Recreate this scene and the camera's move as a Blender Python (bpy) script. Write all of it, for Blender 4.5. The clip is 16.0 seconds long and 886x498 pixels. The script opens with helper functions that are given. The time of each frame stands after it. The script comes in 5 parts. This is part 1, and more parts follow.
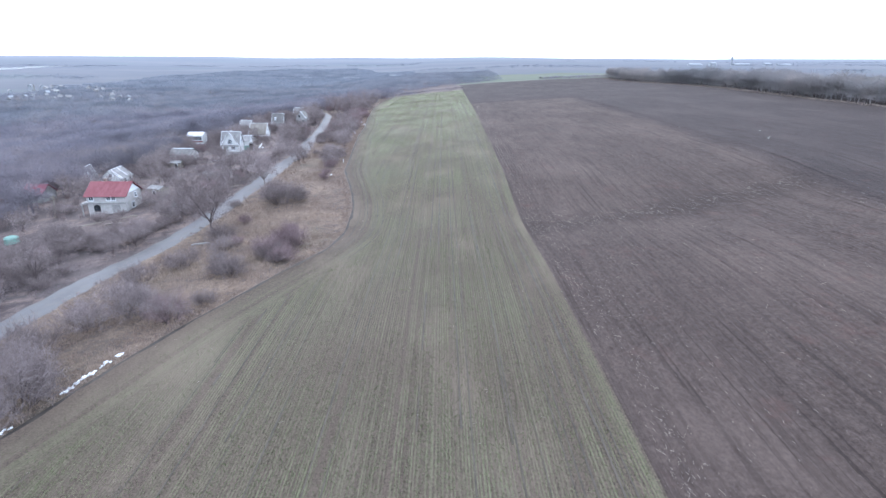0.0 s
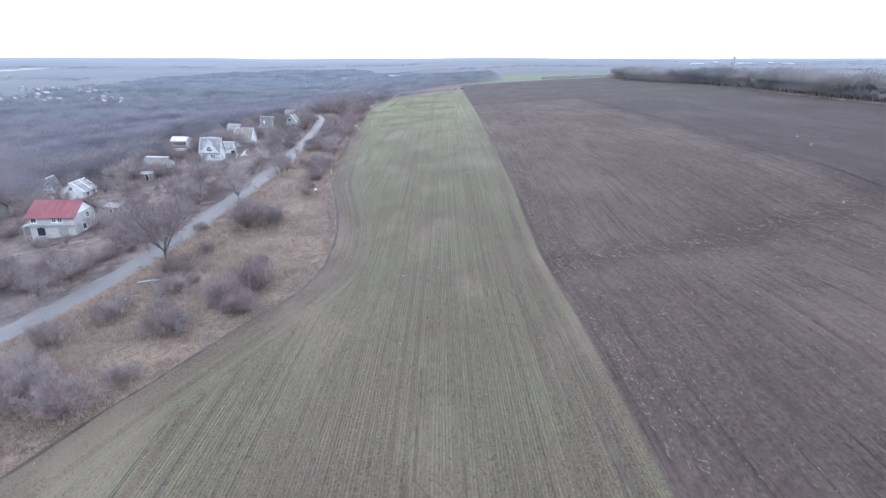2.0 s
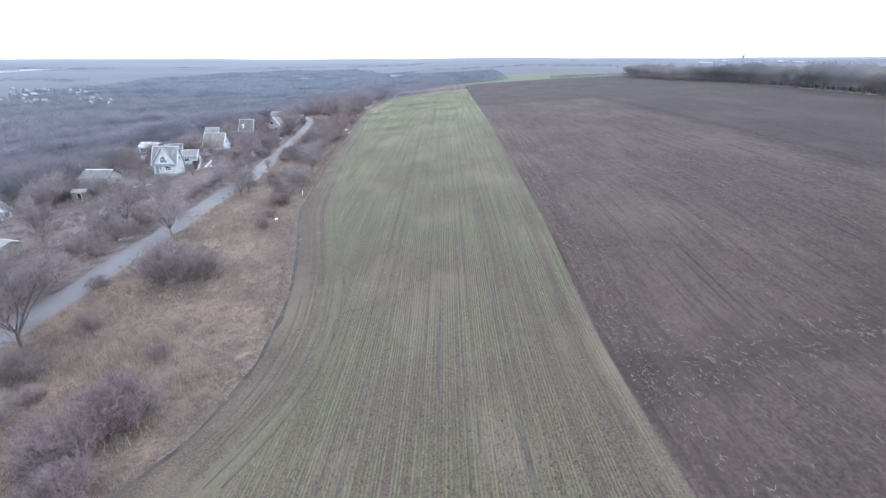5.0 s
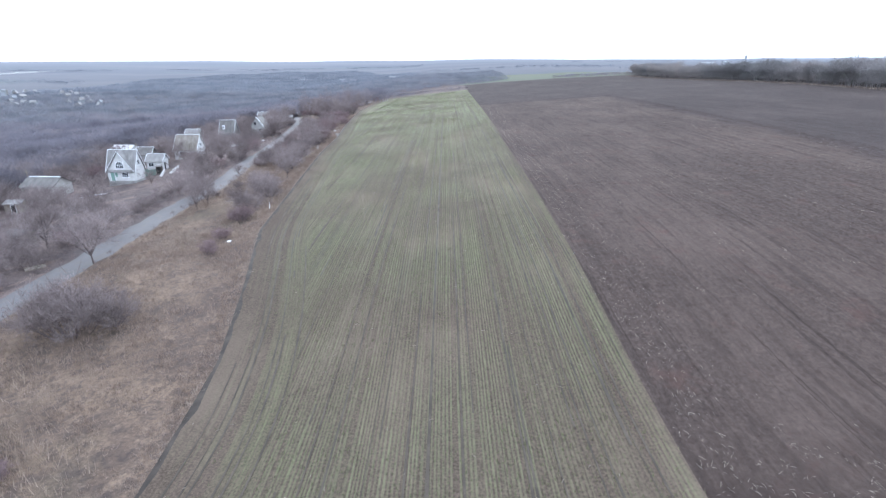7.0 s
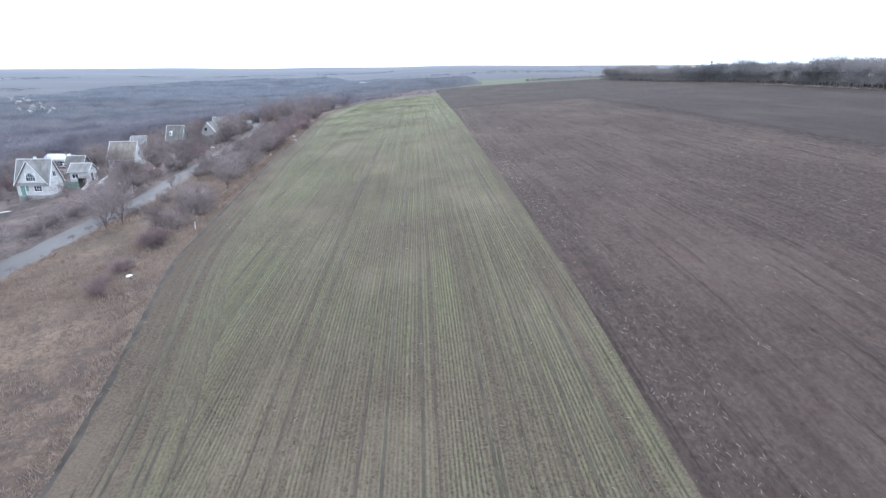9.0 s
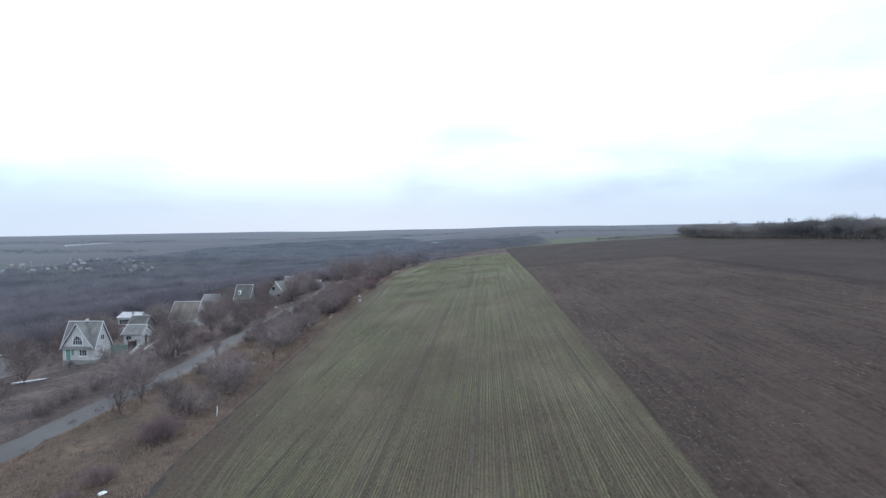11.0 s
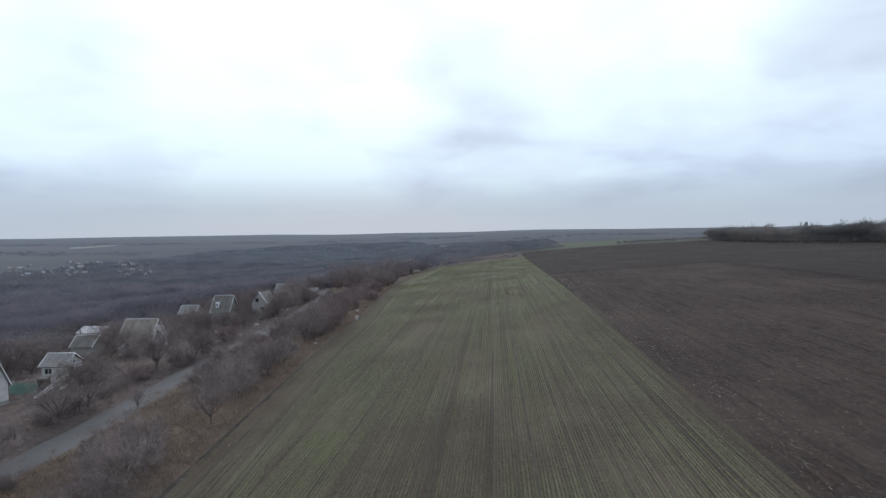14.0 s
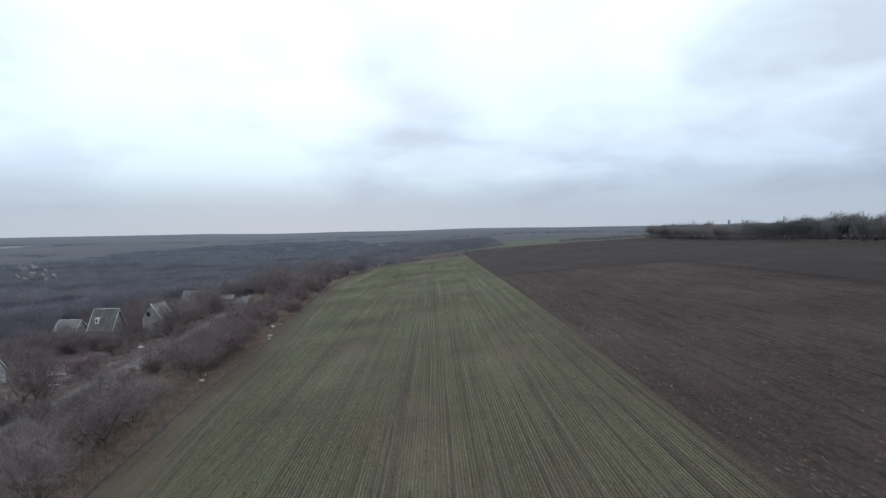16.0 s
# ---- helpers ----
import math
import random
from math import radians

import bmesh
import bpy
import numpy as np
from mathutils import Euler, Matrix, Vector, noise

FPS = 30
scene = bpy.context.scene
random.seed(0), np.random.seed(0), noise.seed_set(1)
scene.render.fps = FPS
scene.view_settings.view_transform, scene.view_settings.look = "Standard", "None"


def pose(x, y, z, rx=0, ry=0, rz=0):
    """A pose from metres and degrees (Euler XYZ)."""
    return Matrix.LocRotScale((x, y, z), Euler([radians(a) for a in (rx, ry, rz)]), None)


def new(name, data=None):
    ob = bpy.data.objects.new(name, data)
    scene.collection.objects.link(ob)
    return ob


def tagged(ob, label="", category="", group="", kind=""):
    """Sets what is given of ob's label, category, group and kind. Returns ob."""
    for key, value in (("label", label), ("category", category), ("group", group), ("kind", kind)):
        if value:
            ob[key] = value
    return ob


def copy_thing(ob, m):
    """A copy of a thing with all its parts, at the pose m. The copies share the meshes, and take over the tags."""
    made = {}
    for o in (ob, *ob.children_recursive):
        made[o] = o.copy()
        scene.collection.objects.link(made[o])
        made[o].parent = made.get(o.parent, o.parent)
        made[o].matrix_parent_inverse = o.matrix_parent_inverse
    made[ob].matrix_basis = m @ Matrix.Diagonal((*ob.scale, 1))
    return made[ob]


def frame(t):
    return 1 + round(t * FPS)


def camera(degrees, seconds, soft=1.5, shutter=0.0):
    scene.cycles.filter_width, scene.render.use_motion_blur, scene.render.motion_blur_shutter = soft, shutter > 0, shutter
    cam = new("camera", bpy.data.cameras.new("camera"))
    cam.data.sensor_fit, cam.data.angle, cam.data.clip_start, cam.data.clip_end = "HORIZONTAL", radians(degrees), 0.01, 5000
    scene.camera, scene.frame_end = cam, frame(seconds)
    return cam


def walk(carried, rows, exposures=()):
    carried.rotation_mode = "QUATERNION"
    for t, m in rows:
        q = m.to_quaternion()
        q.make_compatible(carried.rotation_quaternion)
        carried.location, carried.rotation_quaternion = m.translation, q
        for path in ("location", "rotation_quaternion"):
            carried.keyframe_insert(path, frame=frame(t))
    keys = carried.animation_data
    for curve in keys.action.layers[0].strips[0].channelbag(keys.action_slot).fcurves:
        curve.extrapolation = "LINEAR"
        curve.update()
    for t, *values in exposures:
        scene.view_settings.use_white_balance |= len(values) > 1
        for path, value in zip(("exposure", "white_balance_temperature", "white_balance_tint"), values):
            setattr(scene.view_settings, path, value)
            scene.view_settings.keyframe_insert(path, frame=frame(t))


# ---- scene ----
cam = camera(78.4, 16.0, soft=1.4)
METRES, EYE, TILT, LEAN, TURN = 150.0, 30.0, -19.5, -0.4, 0.0
ROWS = [
    (0.0, 0.0, 0.0, 0.0, 0.0, 0.0, 0.0),
    (0.5, -0.0001, 0.0263, 0.0089, 0.0, 0.01, 0.07),
    (1.0, -0.0001, 0.0539, 0.018, -0.04, 0.02, 0.16),
    (1.5, -0.0001, 0.0824, 0.027, -0.01, 0.04, 0.19),
    (2.0, -0.0002, 0.1124, 0.0357, 0.02, 0.04, 0.19),
    (2.5, -0.0004, 0.1435, 0.0448, 0.04, 0.02, 0.21),
    (3.0, -0.0005, 0.1764, 0.0546, 0.12, 0.01, 0.25),
    (3.5, -0.0005, 0.2105, 0.0644, 0.13, 0.02, 0.29),
    (4.0, -0.0007, 0.2454, 0.0726, 0.23, 0.03, 0.24),
    (6.5, 0.0018, 0.4094, 0.1106, 0.44, 0.24, 0.32),
    (7.0, 0.0031, 0.4373, 0.1143, 0.38, 0.28, 0.39),
    (7.5, 0.006, 0.4649, 0.1184, -2.21, 0.23, 1.39),
    (8.0, 0.0089, 0.4902, 0.1225, -2.29, 0.22, 1.49),
    (8.5, 0.0102, 0.5141, 0.1262, -2.31, 0.26, 1.5),
    (9.0, 0.0102, 0.5368, 0.1317, -2.26, 0.88, 1.47),
    (9.5, 0.01, 0.5599, 0.1384, -2.08, 7.82, 1.53),
    (10.0, 0.0098, 0.5834, 0.1458, 1.2, 14.69, 0.67),
    (10.2, 0.0093, 0.593, 0.1488, 2.2, 16.2, 0.4),
    (12.5, -0.0076, 0.7182, 0.1887, 6.55, 17.69, -1.0),
    (13.0, -0.0126, 0.7487, 0.1998, 6.67, 17.65, -1.1),
    (13.5, -0.0175, 0.7808, 0.2105, 6.66, 17.64, -1.09),
    (14.0, -0.0222, 0.814, 0.221, 5.47, 17.64, -0.65),
    (14.5, -0.0267, 0.8484, 0.2326, 4.01, 17.6, -0.02),
    (15.0, -0.0303, 0.8841, 0.2444, 2.54, 17.56, 0.42),
    (15.5, -0.0316, 0.9209, 0.2565, 0.89, 17.54, 1.12),
    (16.0, -0.0316, 0.9581, 0.2694, -0.49, 17.46, 1.63),
]
EXPOSURES = [(0.0, 1.66, 5800, 17), (4.0, 1.64, 5880, 17), (7.0, 1.56, 5980, 16), (9.3, 1.47, 6050, 15), (10.2, 1.05, 6050, 13), (12.3, 0.0, 6330, 12), (16.0, 0.0, 6400, 13)]
walk(cam, [(t, pose(0, 0, EYE, TILT, LEAN, TURN) @ pose(METRES * x, METRES * y, METRES * z, 90 + pitch, roll, yaw)) for t, x, y, z, yaw, pitch, roll in ROWS], EXPOSURES)


# ---- world and light ----
def build_world():
    w = bpy.data.worlds.new("overcast_sky")
    scene.world = w
    w.use_nodes = True
    nt = w.node_tree
    nt.nodes.clear()
    N, L = nt.nodes.new, nt.links.new
    out, bg = N("ShaderNodeOutputWorld"), N("ShaderNodeBackground")
    L(bg.outputs[0], out.inputs[0])
    tc = N("ShaderNodeTexCoord")
    sep = N("ShaderNodeSeparateXYZ")
    L(tc.outputs["Generated"], sep.inputs[0])

    def math(op, a, b=None):
        n = N("ShaderNodeMath")
        n.operation = op
        for i, v in enumerate((a, b)):
            if v is None:
                continue
            if isinstance(v, (int, float)):
                n.inputs[i].default_value = v
            else:
                L(v, n.inputs[i])
        return n.outputs[0]

    # the cloud deck is a flat layer overhead: directions are divided by their height
    up = math("ADD", math("MAXIMUM", sep.outputs[2], 0.0), 0.26)
    comb = N("ShaderNodeCombineXYZ")
    L(math("DIVIDE", sep.outputs[0], up), comb.inputs[0])
    L(math("DIVIDE", sep.outputs[1], up), comb.inputs[1])
    n1, n2 = N("ShaderNodeTexNoise"), N("ShaderNodeTexNoise")
    for n, sc, de, di in ((n1, 1.0, 3.0, 0.5), (n2, 2.6, 5.0, 0.4)):
        n.inputs["Scale"].default_value, n.inputs["Detail"].default_value, n.inputs["Distortion"].default_value = sc, de, di
        L(comb.outputs[0], n.inputs["Vector"])
    cloud = math("ADD", math("MULTIPLY", n1.outputs[0], 0.72), math("MULTIPLY", n2.outputs[0], 0.28))
    # thin and thick parts of the deck: bearing and height in degrees, how wide, how much thinner
    for az, el, narrow, thin in ((-21, 14, 0.955, 0.13), (13, 19, 0.965, 0.09), (34, 9, 0.965, -0.11), (-2, 13, 0.985, -0.05), (-11, 18, 0.988, -0.05), (-40, 17, 0.960, 0.10), (30, 19, 0.970, 0.10)):
        dot, soft = N("ShaderNodeVectorMath"), N("ShaderNodeMapRange")
        dot.operation, soft.interpolation_type = "DOT_PRODUCT", "SMOOTHERSTEP"
        L(tc.outputs["Generated"], dot.inputs[0])
        dot.inputs[1].default_value = Euler((radians(el), 0, radians(-az))).to_matrix() @ Vector((0, 1, 0))
        L(dot.outputs["Value"], soft.inputs[0])
        for at, v in (("From Min", narrow), ("From Max", 1.0), ("To Min", 0.0), ("To Max", thin)):
            soft.inputs[at].default_value = v
        cloud = math("ADD", cloud, soft.outputs[0])
    ramp = N("ShaderNodeValToRGB")
    L(cloud, ramp.inputs[0])
    e = ramp.color_ramp.elements
    e[0].position, e[0].color = 0.34, (0.63, 0.72, 0.84, 1)
    e[1].position, e[1].color = 0.60, (0.95, 1.12, 1.17, 1)
    m = ramp.color_ramp.elements.new(0.46)
    m.color = (0.80, 0.94, 1.06, 1)
    hor = N("ShaderNodeValToRGB")
    L(sep.outputs[2], hor.inputs[0])
    h = hor.color_ramp.elements
    h[0].position, h[0].color = 0.0, (0.36, 0.40, 0.46, 1)
    h[1].position, h[1].color = 0.42, (1.08, 1.08, 1.08, 1)
    k = hor.color_ramp.elements.new(0.10)
    k.color = (0.74, 0.77, 0.82, 1)
    k = hor.color_ramp.elements.new(0.22)
    k.color = (0.96, 0.97, 0.98, 1)
    mix = N("ShaderNodeMix")
    mix.data_type, mix.blend_type = "RGBA", "MULTIPLY"
    mix.inputs[0].default_value = 1.0
    L(ramp.outputs[0], mix.inputs[6])
    L(hor.outputs[0], mix.inputs[7])
    # low haze hides the clouds' structure near the horizon
    low = N("ShaderNodeMix")
    low.data_type = "RGBA"
    f = N("ShaderNodeMapRange")
    f.interpolation_type = "SMOOTHSTEP"
    f.inputs["From Min"].default_value, f.inputs["From Max"].default_value = 0.0, 0.12
    L(sep.outputs[2], f.inputs[0])
    L(f.outputs[0], low.inputs[0])
    low.inputs[6].default_value = (0.452, 0.532, 0.622, 1)
    L(mix.outputs[2], low.inputs[7])
    sky = N("ShaderNodeTexSky")
    sky.sky_type, sky.sun_disc = "NISHITA", False
    sky.sun_elevation, sky.sun_rotation = radians(28), radians(-14)
    add = N("ShaderNodeMix")
    add.data_type, add.blend_type = "RGBA", "ADD"
    add.inputs[0].default_value = 0.004
    L(low.outputs[2], add.inputs[6])
    L(sky.outputs[0], add.inputs[7])
    L(add.outputs[2], bg.inputs[0])
    bg.inputs[1].default_value = 1.0


build_world()
sun = new("sun", bpy.data.lights.new("sun", "SUN"))
sun.data.energy, sun.data.angle, sun.data.color = 0.5, radians(40), (1.0, 0.97, 0.92)
sun.matrix_world = pose(0, 0, 120, 62, 0, 194)


# ---- materials ----
class Nodes:
    """A small writer for node materials in world metres."""

    def __init__(self, name, rough=0.9, spec=0.2):
        self.m = bpy.data.materials.new(name)
        self.m.use_nodes = True
        self.t = self.m.node_tree
        self.b = self.t.nodes["Principled BSDF"]
        self.b.inputs["Roughness"].default_value = rough
        self.b.inputs["Specular IOR Level"].default_value = spec
        self.co = self.t.nodes.new("ShaderNodeTexCoord").outputs["Object"]

    def add(self, kind, **inputs):
        n = self.t.nodes.new(kind)
        for k, v in inputs.items():
            self.put(n.inputs[k.replace("_", " ")], v)
        return n

    def put(self, socket, v):
        if isinstance(v, bpy.types.NodeSocket):
            self.t.links.new(v, socket)
        else:
            socket.default_value = v

    def scaled(self, x, y, z=0.0, vec=None):
        n = self.add("ShaderNodeMapping", Vector=vec or self.co, Scale=(x, y, z))
        return n.outputs[0]

    def noise(self, scale, detail=4.0, vec=None, rough=0.55, dist=0.0):
        return self.add("ShaderNodeTexNoise", Vector=vec or self.co, Scale=scale, Detail=detail, Roughness=rough, Distortion=dist).outputs[0]

    def ramp(self, fac, *stops):
        n = self.add("ShaderNodeValToRGB", Fac=fac)
        el = n.color_ramp.elements
        while len(el) < len(stops):
            el.new(0.5)
        for e, (p, c) in zip(el, stops):
            e.position = p
            e.color = (c, c, c, 1) if isinstance(c, (int, float)) else (*c, 1)
        return n.outputs[0]

    def math(self, op, a, b=0.0, clamp=False):
        n = self.t.nodes.new("ShaderNodeMath")
        n.operation, n.use_clamp = op, clamp
        self.put(n.inputs[0], a)
        self.put(n.inputs[1], b)
        return n.outputs[0]

    def mix(self, f, a, b, blend="MIX"):
        n = self.t.nodes.new("ShaderNodeMix")
        n.data_type, n.blend_type = "RGBA", blend
        self.put(n.inputs[0], f)
        for i, v in ((6, a), (7, b)):
            self.put(n.inputs[i], (*v, 1) if isinstance(v, tuple) and len(v) == 3 else v)
        return n.outputs[2]

    def axis(self, i):
        return self.add("ShaderNodeSeparateXYZ", Vector=self.co).outputs[i]

    def bump(self, h, strength=0.5, dist=0.05):
        n = self.add("ShaderNodeBump", Height=h, Strength=strength, Distance=dist)
        self.t.links.new(n.outputs[0], self.b.inputs["Normal"])

    def done(self, colour):
        self.put(self.b.inputs["Base Color"], (*colour, 1) if isinstance(colour, tuple) else colour)
        return self.m


def simple(name, a, b, scale=3.0, rough=0.85, bump=0.2, fine=18.0, spec=0.2):
    """Two tones blended by broad stains and fine grain."""
    n = Nodes(name, rough, spec)
    broad = n.ramp(n.noise(scale, 5.0), (0.35, 0.0), (0.65, 1.0))
    grain = n.noise(scale * fine, 3.0)
    c = n.mix(broad, a, b)
    c = n.mix(n.ramp(grain, (0.3, 0.0), (0.7, 0.35)), c, tuple(v * 0.6 for v in a))
    n.bump(grain, bump, 0.02)
    return n.done(c)


def wheat_material():
    n = Nodes("young_wheat", 0.95, 0.1)
    y = n.axis(1)
    # u runs across the drilled rows: along the curved edge on the headland, straight elsewhere
    split = n.add("ShaderNodeSeparateXYZ", Vector=n.add("ShaderNodeUVMap").outputs[0])
    u, edge = split.outputs[0], split.outputs[1]
    uv = n.add("ShaderNodeCombineXYZ", X=u, Y=y).outputs[0]
    wob = n.math("MULTIPLY", n.math("SUBTRACT", n.noise(1.0, 2.0, n.scaled(0.9, 0.05, vec=uv)), 0.5), 0.12)
    drift = n.math("MULTIPLY", n.math("SUBTRACT", n.noise(1.0, 2.0, n.scaled(0.5, 0.012, vec=uv)), 0.5), 0.75)
    us = n.math("ADD", n.math("ADD", u, wob), drift)
    row = n.math("ABSOLUTE", n.math("SINE", n.math("MULTIPLY", us, math.pi / 0.26)))
    tuft = n.noise(1.0, 5.0, n.scaled(4.0, 0.9, vec=uv), rough=0.75)
    clear = n.ramp(n.noise(1.0, 3.0, n.scaled(0.35, 0.03, vec=uv)), (0.36, 0.50), (0.60, 0.88))
    # the drill turned on the headland: its rows are blurred there
    clear = n.math("MULTIPLY", clear, n.ramp(n.math("DIVIDE", edge, 9.0), (0.50, 0.25), (1.0, 1.0)))
    growth = n.noise(1.0, 4.0, n.scaled(1.7, 0.02, vec=uv), rough=0.6)
    patch = n.noise(0.05, 5.0, rough=0.62)
    # thin bare lines in uneven groups, where the drill's wheels ran
    run = n.math("ABSOLUTE", n.math("SUBTRACT", n.noise(1.0, 2.0, n.scaled(0.8, 0.0008, vec=uv), rough=0.6), 0.5))
    plain = n.ramp(n.noise(1.0, 2.0, n.scaled(0.3, 0.012, vec=uv)), (0.36, 1.0), (0.56, 0.15))
    line = n.math("MAXIMUM", n.ramp(run, (0.012, 0.0), (0.024, 1.0)), plain)
    wide = n.ramp(n.math("ABSOLUTE", n.math("SUBTRACT", n.math("SUBTRACT", u, n.math("MULTIPLY", y, 0.034)), 8.55)), (0.35, 0.45), (0.75, 1.0))
    soil = n.mix(n.ramp(n.noise(6.0, 5.0, rough=0.7), (0.36, 0.0), (0.64, 1.0)), (0.033, 0.0245, 0.0195), (0.090, 0.066, 0.052))
    soil = n.mix(n.ramp(n.noise(0.09, 4.0, n.scaled(1.0, 0.4)), (0.50, 0.0), (0.68, 0.55)), soil, (0.128, 0.096, 0.076))
    green = n.mix(n.ramp(patch, (0.38, 0.0), (0.62, 1.0)), (0.152, 0.137, 0.086), (0.122, 0.132, 0.072))
    green = n.mix(n.ramp(n.noise(1.0, 4.0, n.scaled(0.09, 0.022)), (0.50, 0.0), (0.66, 0.6)), green, (0.130, 0.148, 0.070))
    green = n.mix(n.ramp(n.noise(0.16, 4.0, rough=0.65), (0.58, 0.0), (0.68, 0.45)), green, (0.165, 0.176, 0.092))
    green = n.mix(n.ramp(n.noise(11.0, 2.0), (0.55, 0.0), (0.72, 0.5)), green, (0.18, 0.165, 0.125))
    drilled = n.math("MULTIPLY", n.ramp(row, (0.42, 0.0), (0.90, 1.0)), clear)
    drilled = n.math("ADD", drilled, n.math("MULTIPLY", n.math("SUBTRACT", 0.92, clear), 0.6))
    cover = n.math("MULTIPLY", drilled, n.ramp(tuft, (0.34, 0.35), (0.58, 1.0)))
    cover = n.math("MULTIPLY", cover, n.ramp(growth, (0.32, 0.42), (0.58, 1.0)))
    cover = n.math("MULTIPLY", cover, n.ramp(patch, (0.34, 0.40), (0.56, 1.0)))
    # sparse growth beside the bank, fuller cover towards the far end
    cover = n.math("MULTIPLY", cover, n.ramp(n.math("DIVIDE", n.math("ADD", edge, n.math("MULTIPLY", n.noise(0.35, 4.0), 4.0)), 8.0), (0.30, 0.15), (0.85, 1.0)))
    # lighter green towards the far end, with the haze put into the colour
    green = n.mix(n.ramp(n.math("DIVIDE", y, 512.0), (0.22, 0.0), (0.75, 0.85)), green, (0.206, 0.228, 0.120))
    green = n.mix(n.ramp(n.noise(0.07, 4.0, n.scaled(1.0, 0.5)), (0.52, 0.0), (0.66, 0.5)), green, (0.168, 0.138, 0.086))
    # a ranker, greener belt along the headland
    belt = n.ramp(n.math("DIVIDE", edge, 14.0), (0.22, 0.0), (0.42, 1.0), (0.72, 1.0), (0.95, 0.0))
    belt = n.math("MULTIPLY", belt, n.ramp(n.noise(0.05, 4.0, n.scaled(1.0, 0.6), rough=0.6), (0.42, 0.0), (0.58, 0.6)))
    green = n.mix(belt, green, (0.118, 0.148, 0.066))
    cover = n.math("MULTIPLY", cover, n.ramp(n.math("DIVIDE", y, 512.0), (0.12, 0.64), (0.6, 1.35)))
    cover = n.math("MULTIPLY", n.math("MULTIPLY", cover, line), wide, True)
    c = n.mix(cover, soil, green)
    n.bump(n.math("ADD", cover, n.math("MULTIPLY", n.noise(6.0, 4.0), 0.8)), 0.5, 0.05)
    return n.done(c)


def plough_material(name, a, b, pale, dark=None):
    """Turned soil; dark: the moister soil that takes over, along a ragged line, towards the newer ploughing."""
    n = Nodes(name, 0.95, 0.1)
    x, y = n.axis(0), n.axis(1)
    xs = n.math("ADD", x, n.math("MULTIPLY", n.noise(0.06, 2.0), 1.2))
    furrow = n.math("SINE", n.math("MULTIPLY", xs, 2 * math.pi / 0.7))
    clod = n.noise(3.2, 6.0, n.scaled(1.0, 0.6), rough=0.75)
    lump = n.noise(1.3, 4.0, n.scaled(1.0, 0.4), rough=0.65)
    broad = n.noise(1.0, 4.0, n.scaled(0.20, 0.016))
    patch = n.noise(0.05, 5.0, n.scaled(1.0, 0.5), rough=0.65)
    streak = n.noise(1.0, 4.0, n.scaled(1.0, 0.05), rough=0.65)

    # the plough's dead furrows, thin and broken
    run = n.math("ABSOLUTE", n.math("SUBTRACT", n.noise(1.0, 2.0, n.scaled(0.5, 0.002), rough=0.6), 0.5))
    lines = n.math("MULTIPLY", n.ramp(run, (0.004, 1.0), (0.012, 0.0)), n.ramp(n.noise(1.0, 3.0, n.scaled(0.4, 0.04)), (0.42, 0.0), (0.58, 1.0)))

    def soil(p, q, r):
        c = n.mix(n.ramp(clod, (0.36, 0.0), (0.64, 1.0)), p, q)
        c = n.mix(n.ramp(lump, (0.44, 0.0), (0.64, 0.45)), c, tuple(v * 0.8 for v in p))
        c = n.mix(n.ramp(broad, (0.46, 0.0), (0.70, 0.35)), c, tuple(v * 0.85 for v in p))
        c = n.mix(n.ramp(patch, (0.45, 0.0), (0.65, 0.5)), c, r)
        c = n.mix(n.ramp(streak, (0.50, 0.0), (0.66, 0.5)), c, tuple(v * 0.72 for v in p))
        c = n.mix(n.math("MULTIPLY", lines, 0.6), c, tuple(v * 0.6 for v in p))
        return n.mix(n.ramp(n.noise(0.22, 4.0, rough=0.7), (0.58, 0.0), (0.72, 0.45)), c, (p[0] * 2.2, p[1] * 1.75, p[2] * 1.7))

    c = soil(a, b, pale)
    if dark:
        # a darker band that crosses the furrows near the hollow
        over = n.math("SUBTRACT", y, n.math("ADD", 86.0, n.math("MULTIPLY", n.math("POWER", n.math("DIVIDE", x, 66.0), 2.0), 17.0)))
        over = n.math("ADD", over, n.math("MULTIPLY", n.math("SUBTRACT", n.noise(0.15, 4.0, rough=0.65), 0.5), 14.0))
        c = n.mix(n.ramp(n.math("DIVIDE", n.math("ABSOLUTE", over), 8.0), (0.15, 0.55), (0.75, 0.0)), c, tuple(v * 0.85 for v in a))
        wob = n.math("MULTIPLY", n.math("SUBTRACT", n.noise(0.06, 4.0, n.scaled(1.0, 0.6), rough=0.6), 0.5), 14.0)
        east = n.math("DIVIDE", n.math("SUBTRACT", n.math("ADD", x, wob), 70.5), 5.0)
        north = n.math("DIVIDE", n.math("SUBTRACT", n.math("ADD", y, wob), 326.0), 7.0)
        c = n.mix(n.math("MAXIMUM", n.math("MAXIMUM", east, 0.0, True), north, True), c, soil(*dark))
    spread = n.ramp(n.noise(0.12, 3.0), (0.45, 0.0), (0.62, 0.75))
    bits = n.math("MULTIPLY", n.ramp(n.noise(6.0, 2.0, n.scaled(1.0, 0.45)), (0.66, 0.0), (0.78, 0.8)), spread)
    c = n.mix(bits, c, (0.20, 0.165, 0.14))
    h = n.math("ADD", n.math("MULTIPLY", furrow, 0.2), n.math("ADD", clod, n.math("MULTIPLY", lump, 0.8)))
    n.bump(h, 1.0, 0.14)
    return n.done(c)


